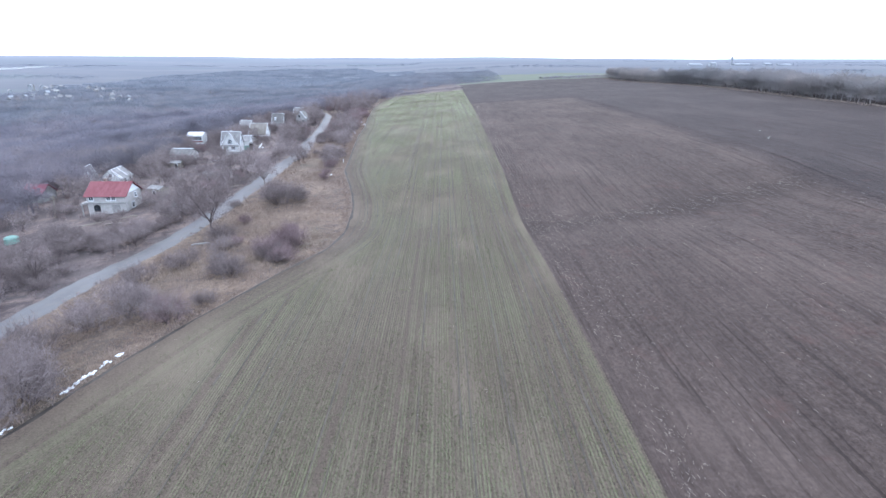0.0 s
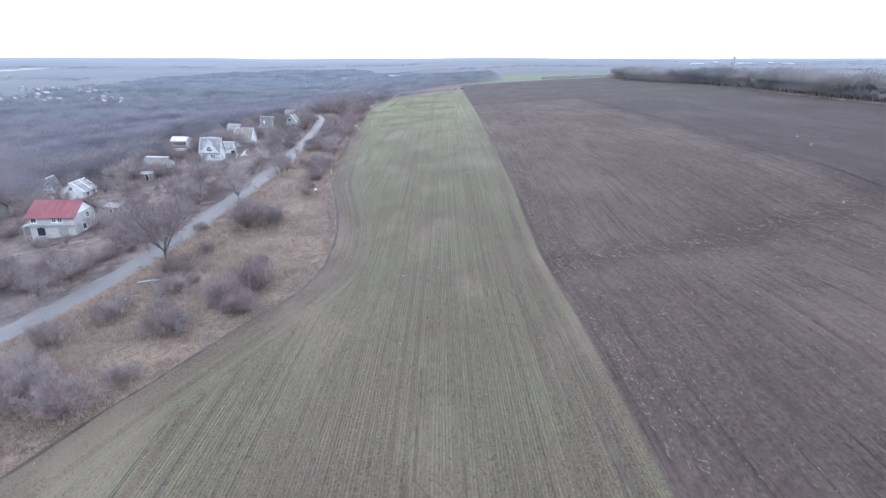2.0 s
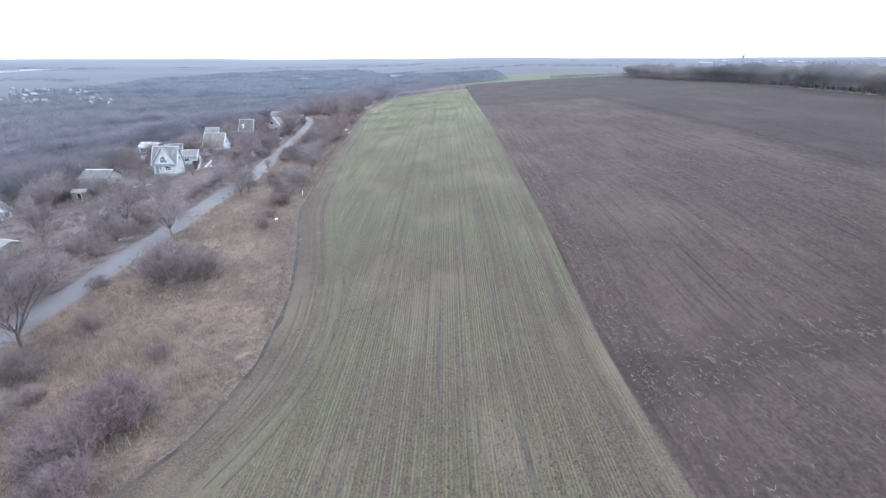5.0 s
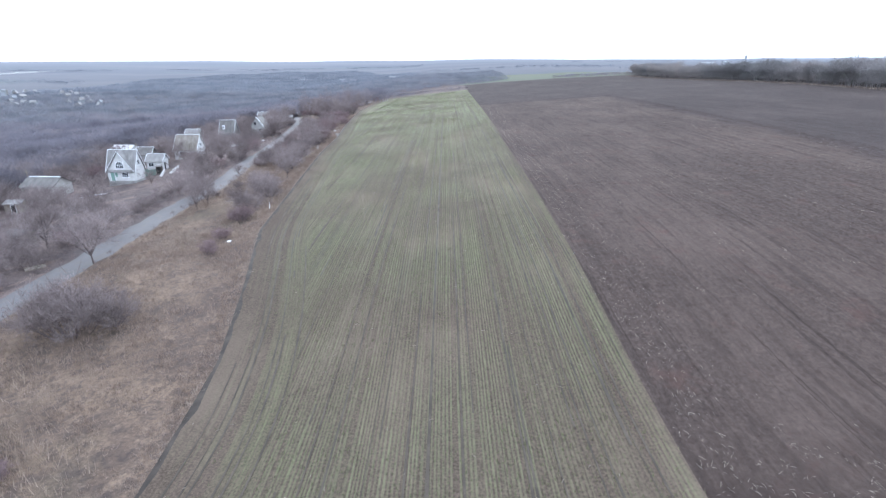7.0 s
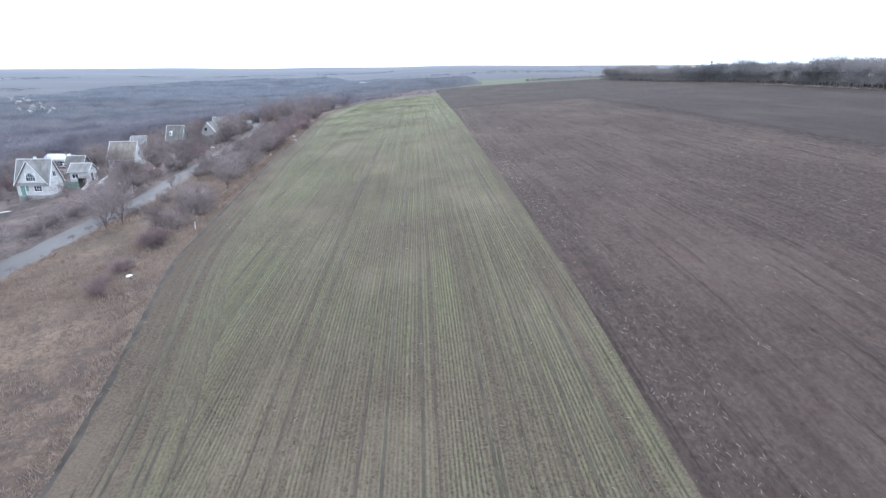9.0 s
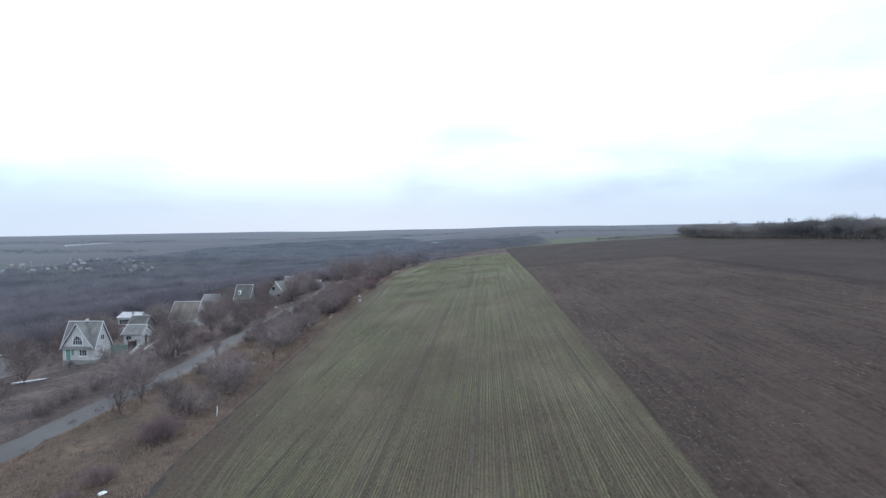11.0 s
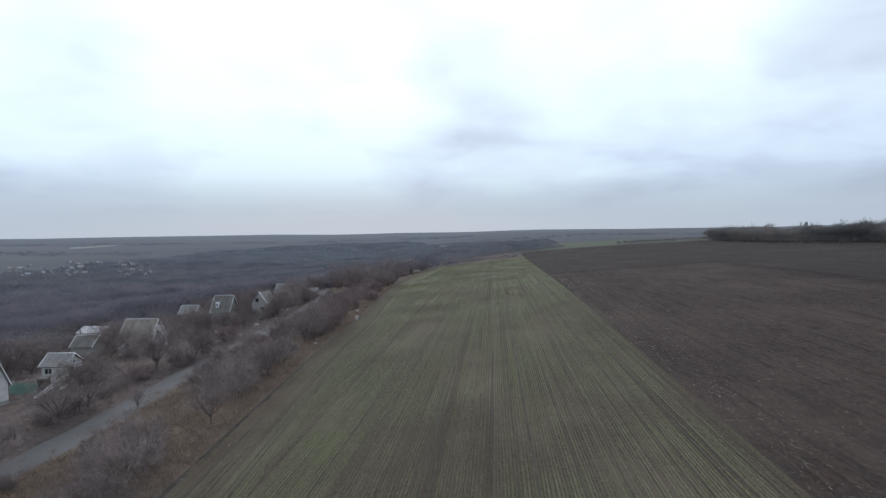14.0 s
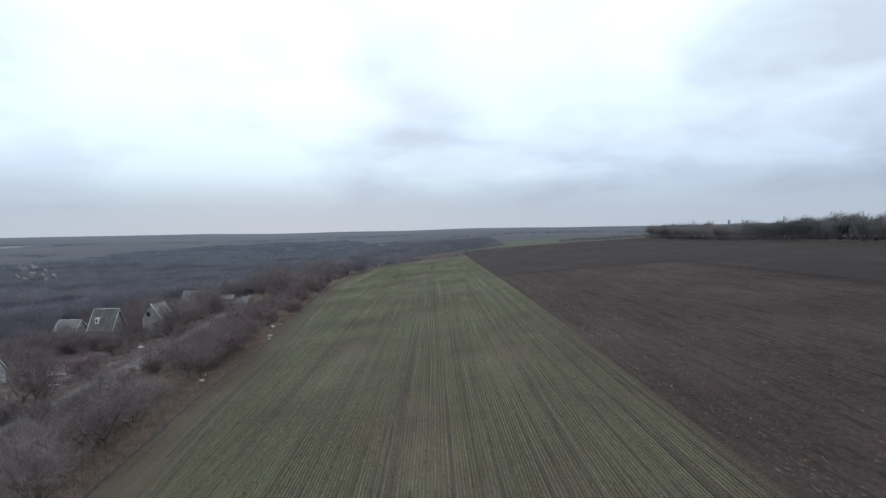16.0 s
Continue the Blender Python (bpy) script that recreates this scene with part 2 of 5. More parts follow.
def verge_material():
    n = Nodes("dry_grass", 0.95, 0.1)
    patch = n.noise(0.11, 5.0, rough=0.6)
    fine = n.noise(3.5, 6.0, rough=0.75)
    clump = n.noise(1.1, 5.0, rough=0.7)
    c = n.mix(n.ramp(patch, (0.36, 0.0), (0.60, 1.0)), (0.114, 0.080, 0.064), (0.206, 0.145, 0.106))
    c = n.mix(n.ramp(n.noise(0.07, 3.0, n.scaled(1, 0.6)), (0.52, 0.0), (0.66, 0.6)), c, (0.118, 0.100, 0.070))
    c = n.mix(n.ramp(n.noise(0.2, 4.0, n.scaled(1, 0.7), rough=0.65), (0.54, 0.0), (0.68, 0.7)), c, (0.250, 0.178, 0.132))
    c = n.mix(n.ramp(n.noise(0.45, 5.0, rough=0.7), (0.52, 0.0), (0.64, 0.6)), c, (0.082, 0.062, 0.055))
    c = n.mix(n.ramp(clump, (0.48, 0.0), (0.62, 0.7)), c, (0.072, 0.055, 0.050))
    c = n.mix(n.ramp(n.noise(1.7, 4.0, rough=0.7), (0.58, 0.0), (0.70, 0.6)), c, (0.275, 0.205, 0.156))
    c = n.mix(n.ramp(fine, (0.40, 0.0), (0.70, 0.85)), c, (0.052, 0.040, 0.037))
    n.bump(n.math("ADD", fine, clump), 1.0, 0.2)
    return n.done(c)


def woodland_material():
    n = Nodes("leaf_litter", 0.95, 0.1)
    patch = n.noise(0.06, 5.0, rough=0.6)
    fine = n.noise(2.0, 6.0, rough=0.7)
    c = n.mix(n.ramp(patch, (0.38, 0.0), (0.62, 1.0)), (0.070, 0.057, 0.056), (0.148, 0.111, 0.102))
    c = n.mix(n.ramp(n.noise(0.16, 5.0, rough=0.65), (0.50, 0.0), (0.62, 0.8)), c, (0.173, 0.125, 0.107))
    c = n.mix(n.ramp(n.noise(0.30, 5.0, rough=0.7), (0.50, 0.0), (0.62, 0.8)), c, (0.057, 0.044, 0.045))
    c = n.mix(n.ramp(fine, (0.42, 0.0), (0.70, 0.7)), c, (0.040, 0.031, 0.033))
    n.bump(fine, 0.9, 0.15)
    return n.done(c)


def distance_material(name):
    """Far fields of a backdrop, paled towards the horizon by haze set as blue emission."""
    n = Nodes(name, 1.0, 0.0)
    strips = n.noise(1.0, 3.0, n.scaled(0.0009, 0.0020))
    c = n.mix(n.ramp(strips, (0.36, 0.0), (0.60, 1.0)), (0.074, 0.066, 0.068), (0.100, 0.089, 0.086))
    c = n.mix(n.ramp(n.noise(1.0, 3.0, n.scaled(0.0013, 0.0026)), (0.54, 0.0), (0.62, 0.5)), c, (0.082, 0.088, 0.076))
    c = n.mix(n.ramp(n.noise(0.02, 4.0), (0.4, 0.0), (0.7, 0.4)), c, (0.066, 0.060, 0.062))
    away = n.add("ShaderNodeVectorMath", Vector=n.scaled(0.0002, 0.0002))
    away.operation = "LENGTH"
    # haze as emission, stronger with distance from the start
    haze_glow = n.ramp(away.outputs["Value"], (0.20, 0.125), (0.36, 0.165), (0.62, 0.22), (1.0, 0.32))
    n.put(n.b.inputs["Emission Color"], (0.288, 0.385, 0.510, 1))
    n.put(n.b.inputs["Emission Strength"], haze_glow)
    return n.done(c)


def far_green_material():
    n = Nodes("far_winter_crop", 0.95, 0.05)
    strips = n.noise(1.0, 3.0, n.scaled(0.0012, 0.010))
    c = n.mix(n.ramp(strips, (0.40, 0.0), (0.50, 1.0)), (0.082, 0.092, 0.068), (0.100, 0.106, 0.080))
    c = n.mix(n.ramp(n.noise(0.02, 4.0), (0.5, 0.0), (0.7, 0.5)), c, (0.13, 0.118, 0.10))
    return n.done(c)


def bark_material(name, a, b):
    n = Nodes(name, 0.95, 0.1)
    rnd = n.add("ShaderNodeObjectInfo").outputs["Random"]
    c = n.mix(rnd, a, b)
    c = n.mix(n.ramp(n.noise(0.5, 3.0), (0.4, 0.0), (0.6, 0.6)), c, tuple(v * 0.62 for v in a))
    return n.done(c)


def wood_mass_material(name, a, b, c1, c2, dapple=0.45, haze_glow=0.0):
    n = Nodes(name, 0.95, 0.05)
    isl = n.add("ShaderNodeNewGeometry").outputs["Random Per Island"]
    c = n.mix(n.ramp(isl, (0.0, 0.2), (1.0, 0.8)), a, b)
    c = n.mix(n.ramp(n.noise(0.012, 4.0), (0.42, 0.0), (0.58, 0.6)), c, c1)
    c = n.mix(n.ramp(n.noise(0.03, 3.0), (0.46, 0.0), (0.62, 0.8)), c, tuple(q * 1.12 for q in c2))
    c = n.mix(n.ramp(n.noise(0.018, 4.0, rough=0.6), (0.46, 0.0), (0.62, 0.75)), c, tuple(q * 0.60 for q in c1))
    c = n.mix(n.ramp(n.noise(0.085, 3.0, n.scaled(1.0, 1.0, 0.3), rough=0.6), (0.44, 0.0), (0.60, dapple)), c, tuple(q * 0.66 for q in c1))
    # even blue emission that stands in for haze over the furthest trees
    if haze_glow:
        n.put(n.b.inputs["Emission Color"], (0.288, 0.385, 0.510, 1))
        n.b.inputs["Emission Strength"].default_value = haze_glow
    # translucent share added to even out light and shade among the slivers
    soft = n.add("ShaderNodeBsdfTranslucent", Color=c)
    both = n.t.nodes.new("ShaderNodeMixShader")
    both.inputs[0].default_value = 0.42
    n.t.links.new(n.b.outputs[0], both.inputs[1])
    n.t.links.new(soft.outputs[0], both.inputs[2])
    n.t.links.new(both.outputs[0], n.t.nodes["Material Output"].inputs[0])
    return n.done(c)


def asphalt_material():
    n = Nodes("worn_asphalt", 0.75, 0.35)
    stain = n.noise(0.25, 5.0, n.scaled(1.0, 0.35))
    grain = n.noise(14.0, 4.0)
    c = n.mix(n.ramp(stain, (0.35, 0.0), (0.62, 1.0)), (0.056, 0.050, 0.052), (0.090, 0.081, 0.084))
    c = n.mix(n.ramp(n.noise(0.8, 5.0), (0.50, 0.0), (0.62, 0.75)), c, (0.088, 0.074, 0.068))
    c = n.mix(n.ramp(grain, (0.4, 0.0), (0.7, 0.4)), c, (0.08, 0.08, 0.085))
    n.bump(grain, 0.3, 0.02)
    return n.done(c)


def sheet_roof_material(name, a, b, pitch=0.18):
    """Corrugated sheet: waves along the roof's own x."""
    n = Nodes(name, 0.8, 0.25)
    x = n.axis(0)
    wave = n.math("SINE", n.math("MULTIPLY", x, 2 * math.pi / pitch))
    stain = n.noise(0.7, 6.0, n.scaled(1.4, 0.6, 0.6))
    c = n.mix(n.ramp(stain, (0.36, 0.0), (0.62, 1.0)), a, b)
    c = n.mix(n.ramp(n.noise(9.0, 4.0), (0.5, 0.0), (0.75, 0.45)), c, tuple(v * 0.55 for v in a))
    n.bump(wave, 0.5, 0.04)
    return n.done(c)


DARK_SOIL = ((0.0275, 0.0204, 0.0190), (0.058, 0.0434, 0.0400), (0.064, 0.0480, 0.044))
MAT = {
    "wheat": wheat_material(),
    "plough": plough_material("ploughed_soil", (0.038, 0.0272, 0.0240), (0.088, 0.065, 0.0565), (0.098, 0.072, 0.062), DARK_SOIL),
    "plough_dark": plough_material("dark_ploughed_soil", *DARK_SOIL),
    "verge": verge_material(),
    "woodland": woodland_material(),
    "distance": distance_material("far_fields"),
    "asphalt": asphalt_material(),
    "bark": bark_material("grey_bark", (0.103, 0.080, 0.078), (0.162, 0.128, 0.123)),
    "twig": bark_material("brown_twigs", (0.166, 0.132, 0.129), (0.295, 0.240, 0.234)),
    "twig_red": bark_material("reddish_twigs", (0.186, 0.132, 0.135), (0.262, 0.190, 0.190)),
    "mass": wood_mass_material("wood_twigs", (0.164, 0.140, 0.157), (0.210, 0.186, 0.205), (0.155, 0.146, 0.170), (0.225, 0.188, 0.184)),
    # paler, bluer twigs further off: the haze is put into their colour
    "mass_mid": wood_mass_material("mid_hazed_twigs", (0.178, 0.164, 0.190), (0.220, 0.205, 0.234), (0.170, 0.164, 0.198), (0.224, 0.196, 0.206), 0.4),
    "mass_far": wood_mass_material("far_hazed_twigs", (0.184, 0.188, 0.216), (0.224, 0.229, 0.258), (0.178, 0.186, 0.218), (0.216, 0.208, 0.220), 0.3),
    "belt": wood_mass_material("belt_twigs", (0.195, 0.178, 0.180), (0.250, 0.230, 0.228), (0.185, 0.178, 0.182), (0.235, 0.205, 0.195), 0.25),
    "scrub": wood_mass_material("undergrowth", (0.162, 0.127, 0.127), (0.255, 0.197, 0.190), (0.150, 0.127, 0.134), (0.270, 0.207, 0.180), 0.4),
    # bluish tone and weak emission carry the haze
    "hedge": wood_mass_material("hazed_hedge_twigs", (0.160, 0.166, 0.190), (0.190, 0.196, 0.222), (0.154, 0.162, 0.190), (0.182, 0.180, 0.195), 0.25, 0.09),
    "far_green": far_green_material(),
    "blade": wood_mass_material("wheat_blades", (0.068, 0.078, 0.040), (0.200, 0.198, 0.126), (0.100, 0.116, 0.054), (0.176, 0.168, 0.102)),
    "straw": simple("dry_straw", (0.240, 0.200, 0.172), (0.365, 0.312, 0.270), 0.6),
    "grass": simple("dead_grass_blades", (0.214, 0.155, 0.126), (0.305, 0.228, 0.188), 0.287),
    "fringe": simple("pale_dead_grass", (0.205, 0.160, 0.135), (0.285, 0.228, 0.192), 0.3),
    "bare_line": simple("dark_bare_soil", (0.042, 0.034, 0.027), (0.078, 0.062, 0.049), 0.5),
    "bank": simple("bare_soil_bank", (0.026, 0.021, 0.018), (0.060, 0.048, 0.040), 0.7),
    "white": simple("white_render", (0.62, 0.61, 0.60), (0.74, 0.73, 0.72), 0.8),
    "white_brick": simple("white_silicate_brick", (0.46, 0.45, 0.45), (0.60, 0.585, 0.575), 1.2),
    "pale_brick": simple("grey_beige_brick", (0.33, 0.312, 0.30), (0.43, 0.405, 0.39), 1.2),
    "reed": simple("pale_dry_reeds", (0.255, 0.190, 0.148), (0.345, 0.268, 0.212), 0.5),
    "trim": simple("white_painted_trim", (0.690, 0.700, 0.729), (0.788, 0.788, 0.809), 1.0),
    "red_roof": sheet_roof_material("red_sheet_roof", (0.150, 0.046, 0.053), (0.190, 0.066, 0.073)),
    "pink_roof": sheet_roof_material("faded_red_roof", (0.15, 0.048, 0.064), (0.20, 0.072, 0.090)),
    "slate": sheet_roof_material("weathered_slate_roof", (0.161, 0.151, 0.148), (0.260, 0.245, 0.242)),
    "old_slate": sheet_roof_material("dark_weathered_slate_roof", (0.094, 0.085, 0.082), (0.155, 0.142, 0.137)),
    "brown_roof": sheet_roof_material("brown_slate_roof", (0.150, 0.128, 0.112), (0.235, 0.205, 0.182)),
    "white_roof": sheet_roof_material("whitish_sheet_roof", (0.42, 0.40, 0.42), (0.54, 0.51, 0.52)),
    "glass": simple("dark_window_glass", (0.020, 0.023, 0.028), (0.035, 0.04, 0.05), 0.6, rough=0.08, bump=0.0, spec=0.5),
    "green": simple("faded_green_paint", (0.13, 0.22, 0.19), (0.20, 0.31, 0.27), 0.9),
    "brick": simple("red_brown_brick", (0.20, 0.135, 0.115), (0.28, 0.20, 0.17), 1.0),
    "concrete": simple("grey_concrete", (0.22, 0.21, 0.205), (0.32, 0.305, 0.295), 0.9),
    # bluish pale tone, with the haze over far buildings mixed into it
    "far_wall": simple("hazed_far_walls", (0.240, 0.248, 0.264), (0.304, 0.312, 0.328), 0.05),
    "timber": simple("weathered_timber", (0.20, 0.17, 0.14), (0.30, 0.265, 0.22), 1.5),
    "dark": simple("dark_opening", (0.014, 0.013, 0.014), (0.03, 0.028, 0.028), 0.8),
    "snow": simple("old_snow", (0.72, 0.74, 0.78), (0.82, 0.83, 0.85), 1.2),
    "plastic": simple("white_plastic", (0.70, 0.70, 0.70), (0.8, 0.8, 0.8), 1.5),
}


# ---- helpers of this scene ----
def link(name, verts, faces, material, parent=None, label="", smooth=False):
    me = bpy.data.meshes.new(name)
    me.from_pydata(verts, [], faces)
    me.validate()
    me.materials.append(MAT[material])
    if smooth:
        me.polygons.foreach_set("use_smooth", [True] * len(me.polygons))
    ob = new(name, me)
    if parent:
        ob.parent = parent
    if label:
        ob["label"] = label
    return ob


def base(name, m, label, category, group="", kind=""):
    ob = new(name)
    ob.empty_display_size = 0.5
    ob.matrix_world = m
    return tagged(ob, label, category, group, kind)


class Shape:
    """Vertices and faces gathered for one mesh."""

    def __init__(self):
        self.v, self.f = [], []

    def box(self, x0, x1, y0, y1, z0, z1, m=None):
        i = len(self.v)
        pts = [Vector((x, y, z)) for z in (z0, z1) for y in (y0, y1) for x in (x0, x1)]
        self.v += [tuple(m @ p if m else p) for p in pts]
        self.f += [tuple(i + k for k in q) for q in ((0, 2, 3, 1), (4, 5, 7, 6), (0, 1, 5, 4), (2, 6, 7, 3), (0, 4, 6, 2), (1, 3, 7, 5))]
        return self

    def beam(self, a, b, w, h=None):
        """A square bar from a to b."""
        a, b = Vector(a), Vector(b)
        d = b - a
        m = Matrix.Translation(a) @ d.to_track_quat("Y", "Z").to_matrix().to_4x4()
        h = h or w
        return self.box(-w / 2, w / 2, 0, d.length, -h / 2, h / 2, m)

    def slab(self, pts, thick):
        """A flat polygon given thickness along its normal, downwards."""
        pts = [Vector(p) for p in pts]
        nrm = (pts[1] - pts[0]).cross(pts[2] - pts[0]).normalized()
        i, k = len(self.v), len(pts)
        self.v += [tuple(p) for p in pts] + [tuple(p - nrm * thick) for p in pts]
        self.f.append(tuple(range(i, i + k)))
        self.f.append(tuple(range(i + 2 * k - 1, i + k - 1, -1)))
        for j in range(k):
            a, b = i + j, i + (j + 1) % k
            self.f.append((a, a + k, b + k, b))
        return self

    def make(self, name, material, parent=None, label="", smooth=False):
        return link(name, self.v, self.f, material, parent, label, smooth)


def smooth(t):
    t = np.clip(t, 0, 1)
    return t * t * (3 - 2 * t)


def height(x, y):
    """The lie of the land: a field that rises to the east, a hollow across it, a wooded valley to the west."""
    x, y = np.asarray(x, float), np.asarray(y, float)
    xv = -33 + np.clip(y - 345, 0, 330) * 0.3
    xx = np.clip(x, xv, np.maximum(210, xv))
    z = 3.7 + 0.075 * xx - 0.012 * np.maximum(0, xx - 45)
    drop = np.maximum(0, xv - x)
    z = z - 34 * (1 - np.exp(-(0.075 * drop + 0.0008 * drop**2) / 34))
    roll = smooth((drop - 60) / 160)
    z = z + roll * (2.2 * np.sin(x * 0.011 + 1) * np.sin(y * 0.009) + 1.2 * np.sin(x * 0.021 + y * 0.016))
    z = z - 4.6 * np.exp(-((x + 124) ** 2 + (y - 276) ** 2) / 1700)
    z = z - 9.0 * smooth((y - 560) / 300) * smooth((x + 60) / 120)
    z = z - 1.65 * np.exp(-(((y - 93) / 22.5) ** 2))
    z = z - 3.3 * smooth((y - 225) / 300)
    z = z - 1.3 * smooth((xx - 100) / 75)
    far = np.hypot(x, y)
    k = smooth((far - 1050) / 3900)
    rim = 20 + 9 * np.clip(x / 2600, -1, 1) + 4.5 * np.sin(x * 0.0021 + 0.6) + 3.0 * np.sin(x * 0.0053 + y * 0.0012)
    z = z + smooth((far - 1500) / 700) * smooth((4700 - far) / 900) * 3.5 * np.sin(x * 0.0026 + 1.0) * np.sin(y * 0.0031)
    return z * (1 - k) + rim * k


def ground_z(x, y):
    return float(height(x, y))


def curve(points):
    xs, ys = [p[1] for p in points], [p[0] for p in points]
    return lambda y: np.interp(y, xs, ys)


ROAD = curve([(-54, -400), (-53, 0), (-51.3, 56), (-51, 75), (-49, 93), (-46.5, 111), (-45.4, 132), (-46.2, 160), (-45.8, 172), (-46.8, 185), (-49.0, 200), (-51.0, 225), (-56.0, 262), (-65.5, 318), (-84, 380), (-120, 470)])
FIELD_W = curve([(-150, -100), (-52, -5), (-35.1, 36), (-32, 46), (-29.5, 53), (-26.1, 61), (-22.2, 71.5), (-18.3, 81.5), (-17.2, 92), (-18, 106), (-20.4, 118.5), (-25.5, 140), (-27.4, 160), (-29.2, 178), (-32.2, 210), (-33.5, 238), (-39, 292), (-45, 375), (-46.5, 440), (-46.5, 525)])
FIELD_E = curve([(13.9, -400), (13.9, 90), (14.8, 150), (15.8, 240), (18, 510), (18, 700)])
FIELD_END, PLOUGH_END, DARK_Y, DARK_X = 512.0, 640.0, 338.0, 79.0
ROAD_HALF = 2.3


# ---- the land: strips side by side that share their edges ----
def rows_y():
    y = [-4900, -3000, -1500, -700, -400, -200, -100, -50]
    y += list(np.arange(-30, 350, 2.0)) + list(np.arange(350, 700, 5.0)) + list(np.arange(700, 1300, 20.0))
    y += [16, 1060, 338, 462, 512, 640, 1500, 1300, 1400, 1600, 1900, 2300, 2800, 3400, 4100, 4900]
    return np.array(sorted(set(y)))


def strip(name, material, left, right, across, ys, label, category, lift=0.0, soft=0.0, ease=0.8):
    """A strip of land between two lines; lift raises its inside above the shared level."""
    v, f = [], []
    s = np.linspace(0, 1, across + 1)
    for y in ys:
        a, b = float(left(y)), float(right(y))
        xs = a + (b - a) * s
        z = height(xs, np.full_like(xs, y))
        if lift:
            z = z + lift * smooth((xs - a) / 0.8) * smooth((b - xs) / ease) * smooth((ys[-1] - y) / 8)
        if soft:
            z = z + soft * np.array([noise.noise((x * 0.35, y * 0.35, 3.1)) for x in xs]) * smooth(np.minimum(xs - a, b - xs) / 2)
        v += [(x, y, h) for x, h in zip(xs, z)]
    w = across + 1
    for r in range(len(ys) - 1):
        for c in range(across):
            f.append((r * w + c, r * w + c + 1, (r + 1) * w + c + 1, (r + 1) * w + c))
    ob = link(name, v, f, material, smooth=True)
    return tagged(ob, label, category, kind="structure")


def furrows(name, material, left, right, y0, y1):
    """Ploughed land with its ridges: a fine sheet whose ridges run the length of the field, broken by clods."""
    ys = np.array(sorted(set(np.arange(y0, 170.0, 0.55)) | set(np.arange(170.0, y1, 1.1)) | {y1} | set(upto(y0, y1))))
    ys = ys[np.concatenate([[True], np.diff(ys) > 0.05])]
    n = 360
    s = np.linspace(0, 1, n + 1)
    rs = np.random.RandomState(3)
    a, b = left(ys)[:, None], np.full((len(ys), 1), right(0))
    x = a + (b - a) * s[None, :]
    yy = np.repeat(ys[:, None], n + 1, axis=1)
    z = height(x, yy)
    lane = 0.75 + 0.5 * rs.rand(90)
    ph = (x - 13.0) / 0.72
    ridge = 0.022 * np.cos(2 * np.pi * ph) * lane[np.clip(ph.astype(int), 0, 89)]
    clod = rs.normal(size=x.shape) * 0.055
    clod[1:] = 0.75 * clod[1:] + 0.25 * clod[:-1]
    heap = rs.normal(size=x.shape) * 0.09
    for q in range(2):
        heap[2:-2, 2:-2] = (heap[2:-2, 2:-2] + heap[:-4, 2:-2] + heap[4:, 2:-2] + heap[2:-2, :-4] + heap[2:-2, 4:]) / 3.2
    clod = clod + heap * 0.2
    fade = smooth(np.minimum(x - a, b - x) / 0.6)
    fade[0] = fade[-1] = 0
    z = z + (ridge + clod) * fade
    v = np.stack([x, yy, z], -1).reshape(-1, 3)
    w = n + 1
    r, c = np.meshgrid(np.arange(len(ys) - 1), np.arange(n), indexing="ij")
    q = (r * w + c).ravel()
    f = np.stack([q, q + 1, q + w + 1, q + w], 1)
    ob = link(name, v.tolist(), f.tolist(), material, smooth=True)
    return tagged(ob, "brown ploughed field with ridges and straw remains", "field", kind="structure")


def fan(name, material, inner, outward, ys, label, category, limit=None):
    """Land from a line out towards the horizon, in steps that grow."""
    steps = np.concatenate([[0], np.geomspace(3, 5000, 46)])
    v, f = [], []
    for y in ys:
        a = float(inner(y))
        xs = a + outward * steps
        z = height(xs, np.full_like(xs, y))
        v += [(x, y, h) for x, h in zip(xs, z)]
    w = len(steps)
    for r in range(len(ys) - 1):
        for c in range(w - 1):
            q = (r * w + c, r * w + c + 1, (r + 1) * w + c + 1, (r + 1) * w + c)
            f.append(q if outward > 0 else q[::-1])
    cut = lambda q: np.hypot(*np.mean([v[i][:2] for i in q], axis=0))
    near = [q for q in f if cut(q) < 1060]
    far = [q for q in f if cut(q) >= 1060]
    return v, near, far


def used(v, f):
    idx = sorted({i for q in f for i in q})
    where = {i: k for k, i in enumerate(idx)}
    return [v[i] for i in idx], [tuple(where[i] for i in q) for q in f]


Y = rows_y()
upto = lambda a, b: Y[(Y >= a) & (Y <= b)]
ragged = lambda y, k: 0.25 * np.sin(y * 0.9 + k) * np.sin(y * 0.23 + 2 * k) + 0.12 * np.sin(y * 2.1 + k)
road_l, road_r = (lambda y: ROAD(y) - ROAD_HALF + ragged(y, 1.0)), (lambda y: ROAD(y) + ROAD_HALF + ragged(y, 2.7))


bank_edge = lambda y: FIELD_W(y) + 0.42 + 0.2 * np.sin(y * 0.7) * np.sin(y * 0.19 + 1) + 0.1 * np.sin(y * 1.9)


def soft_edge(y):
    return sum(FIELD_W(y + d) for d in (-9, -6, -3, 0, 3, 6, 9)) / 7


def across(x, y):
    """Place across the drilled rows: straight, but bent to the edge on the headland."""
    k = np.where(np.asarray(x, float) - soft_edge(y) < 6.5, 1.0, 0.0)
    return x - k * (soft_edge(y) + 25)


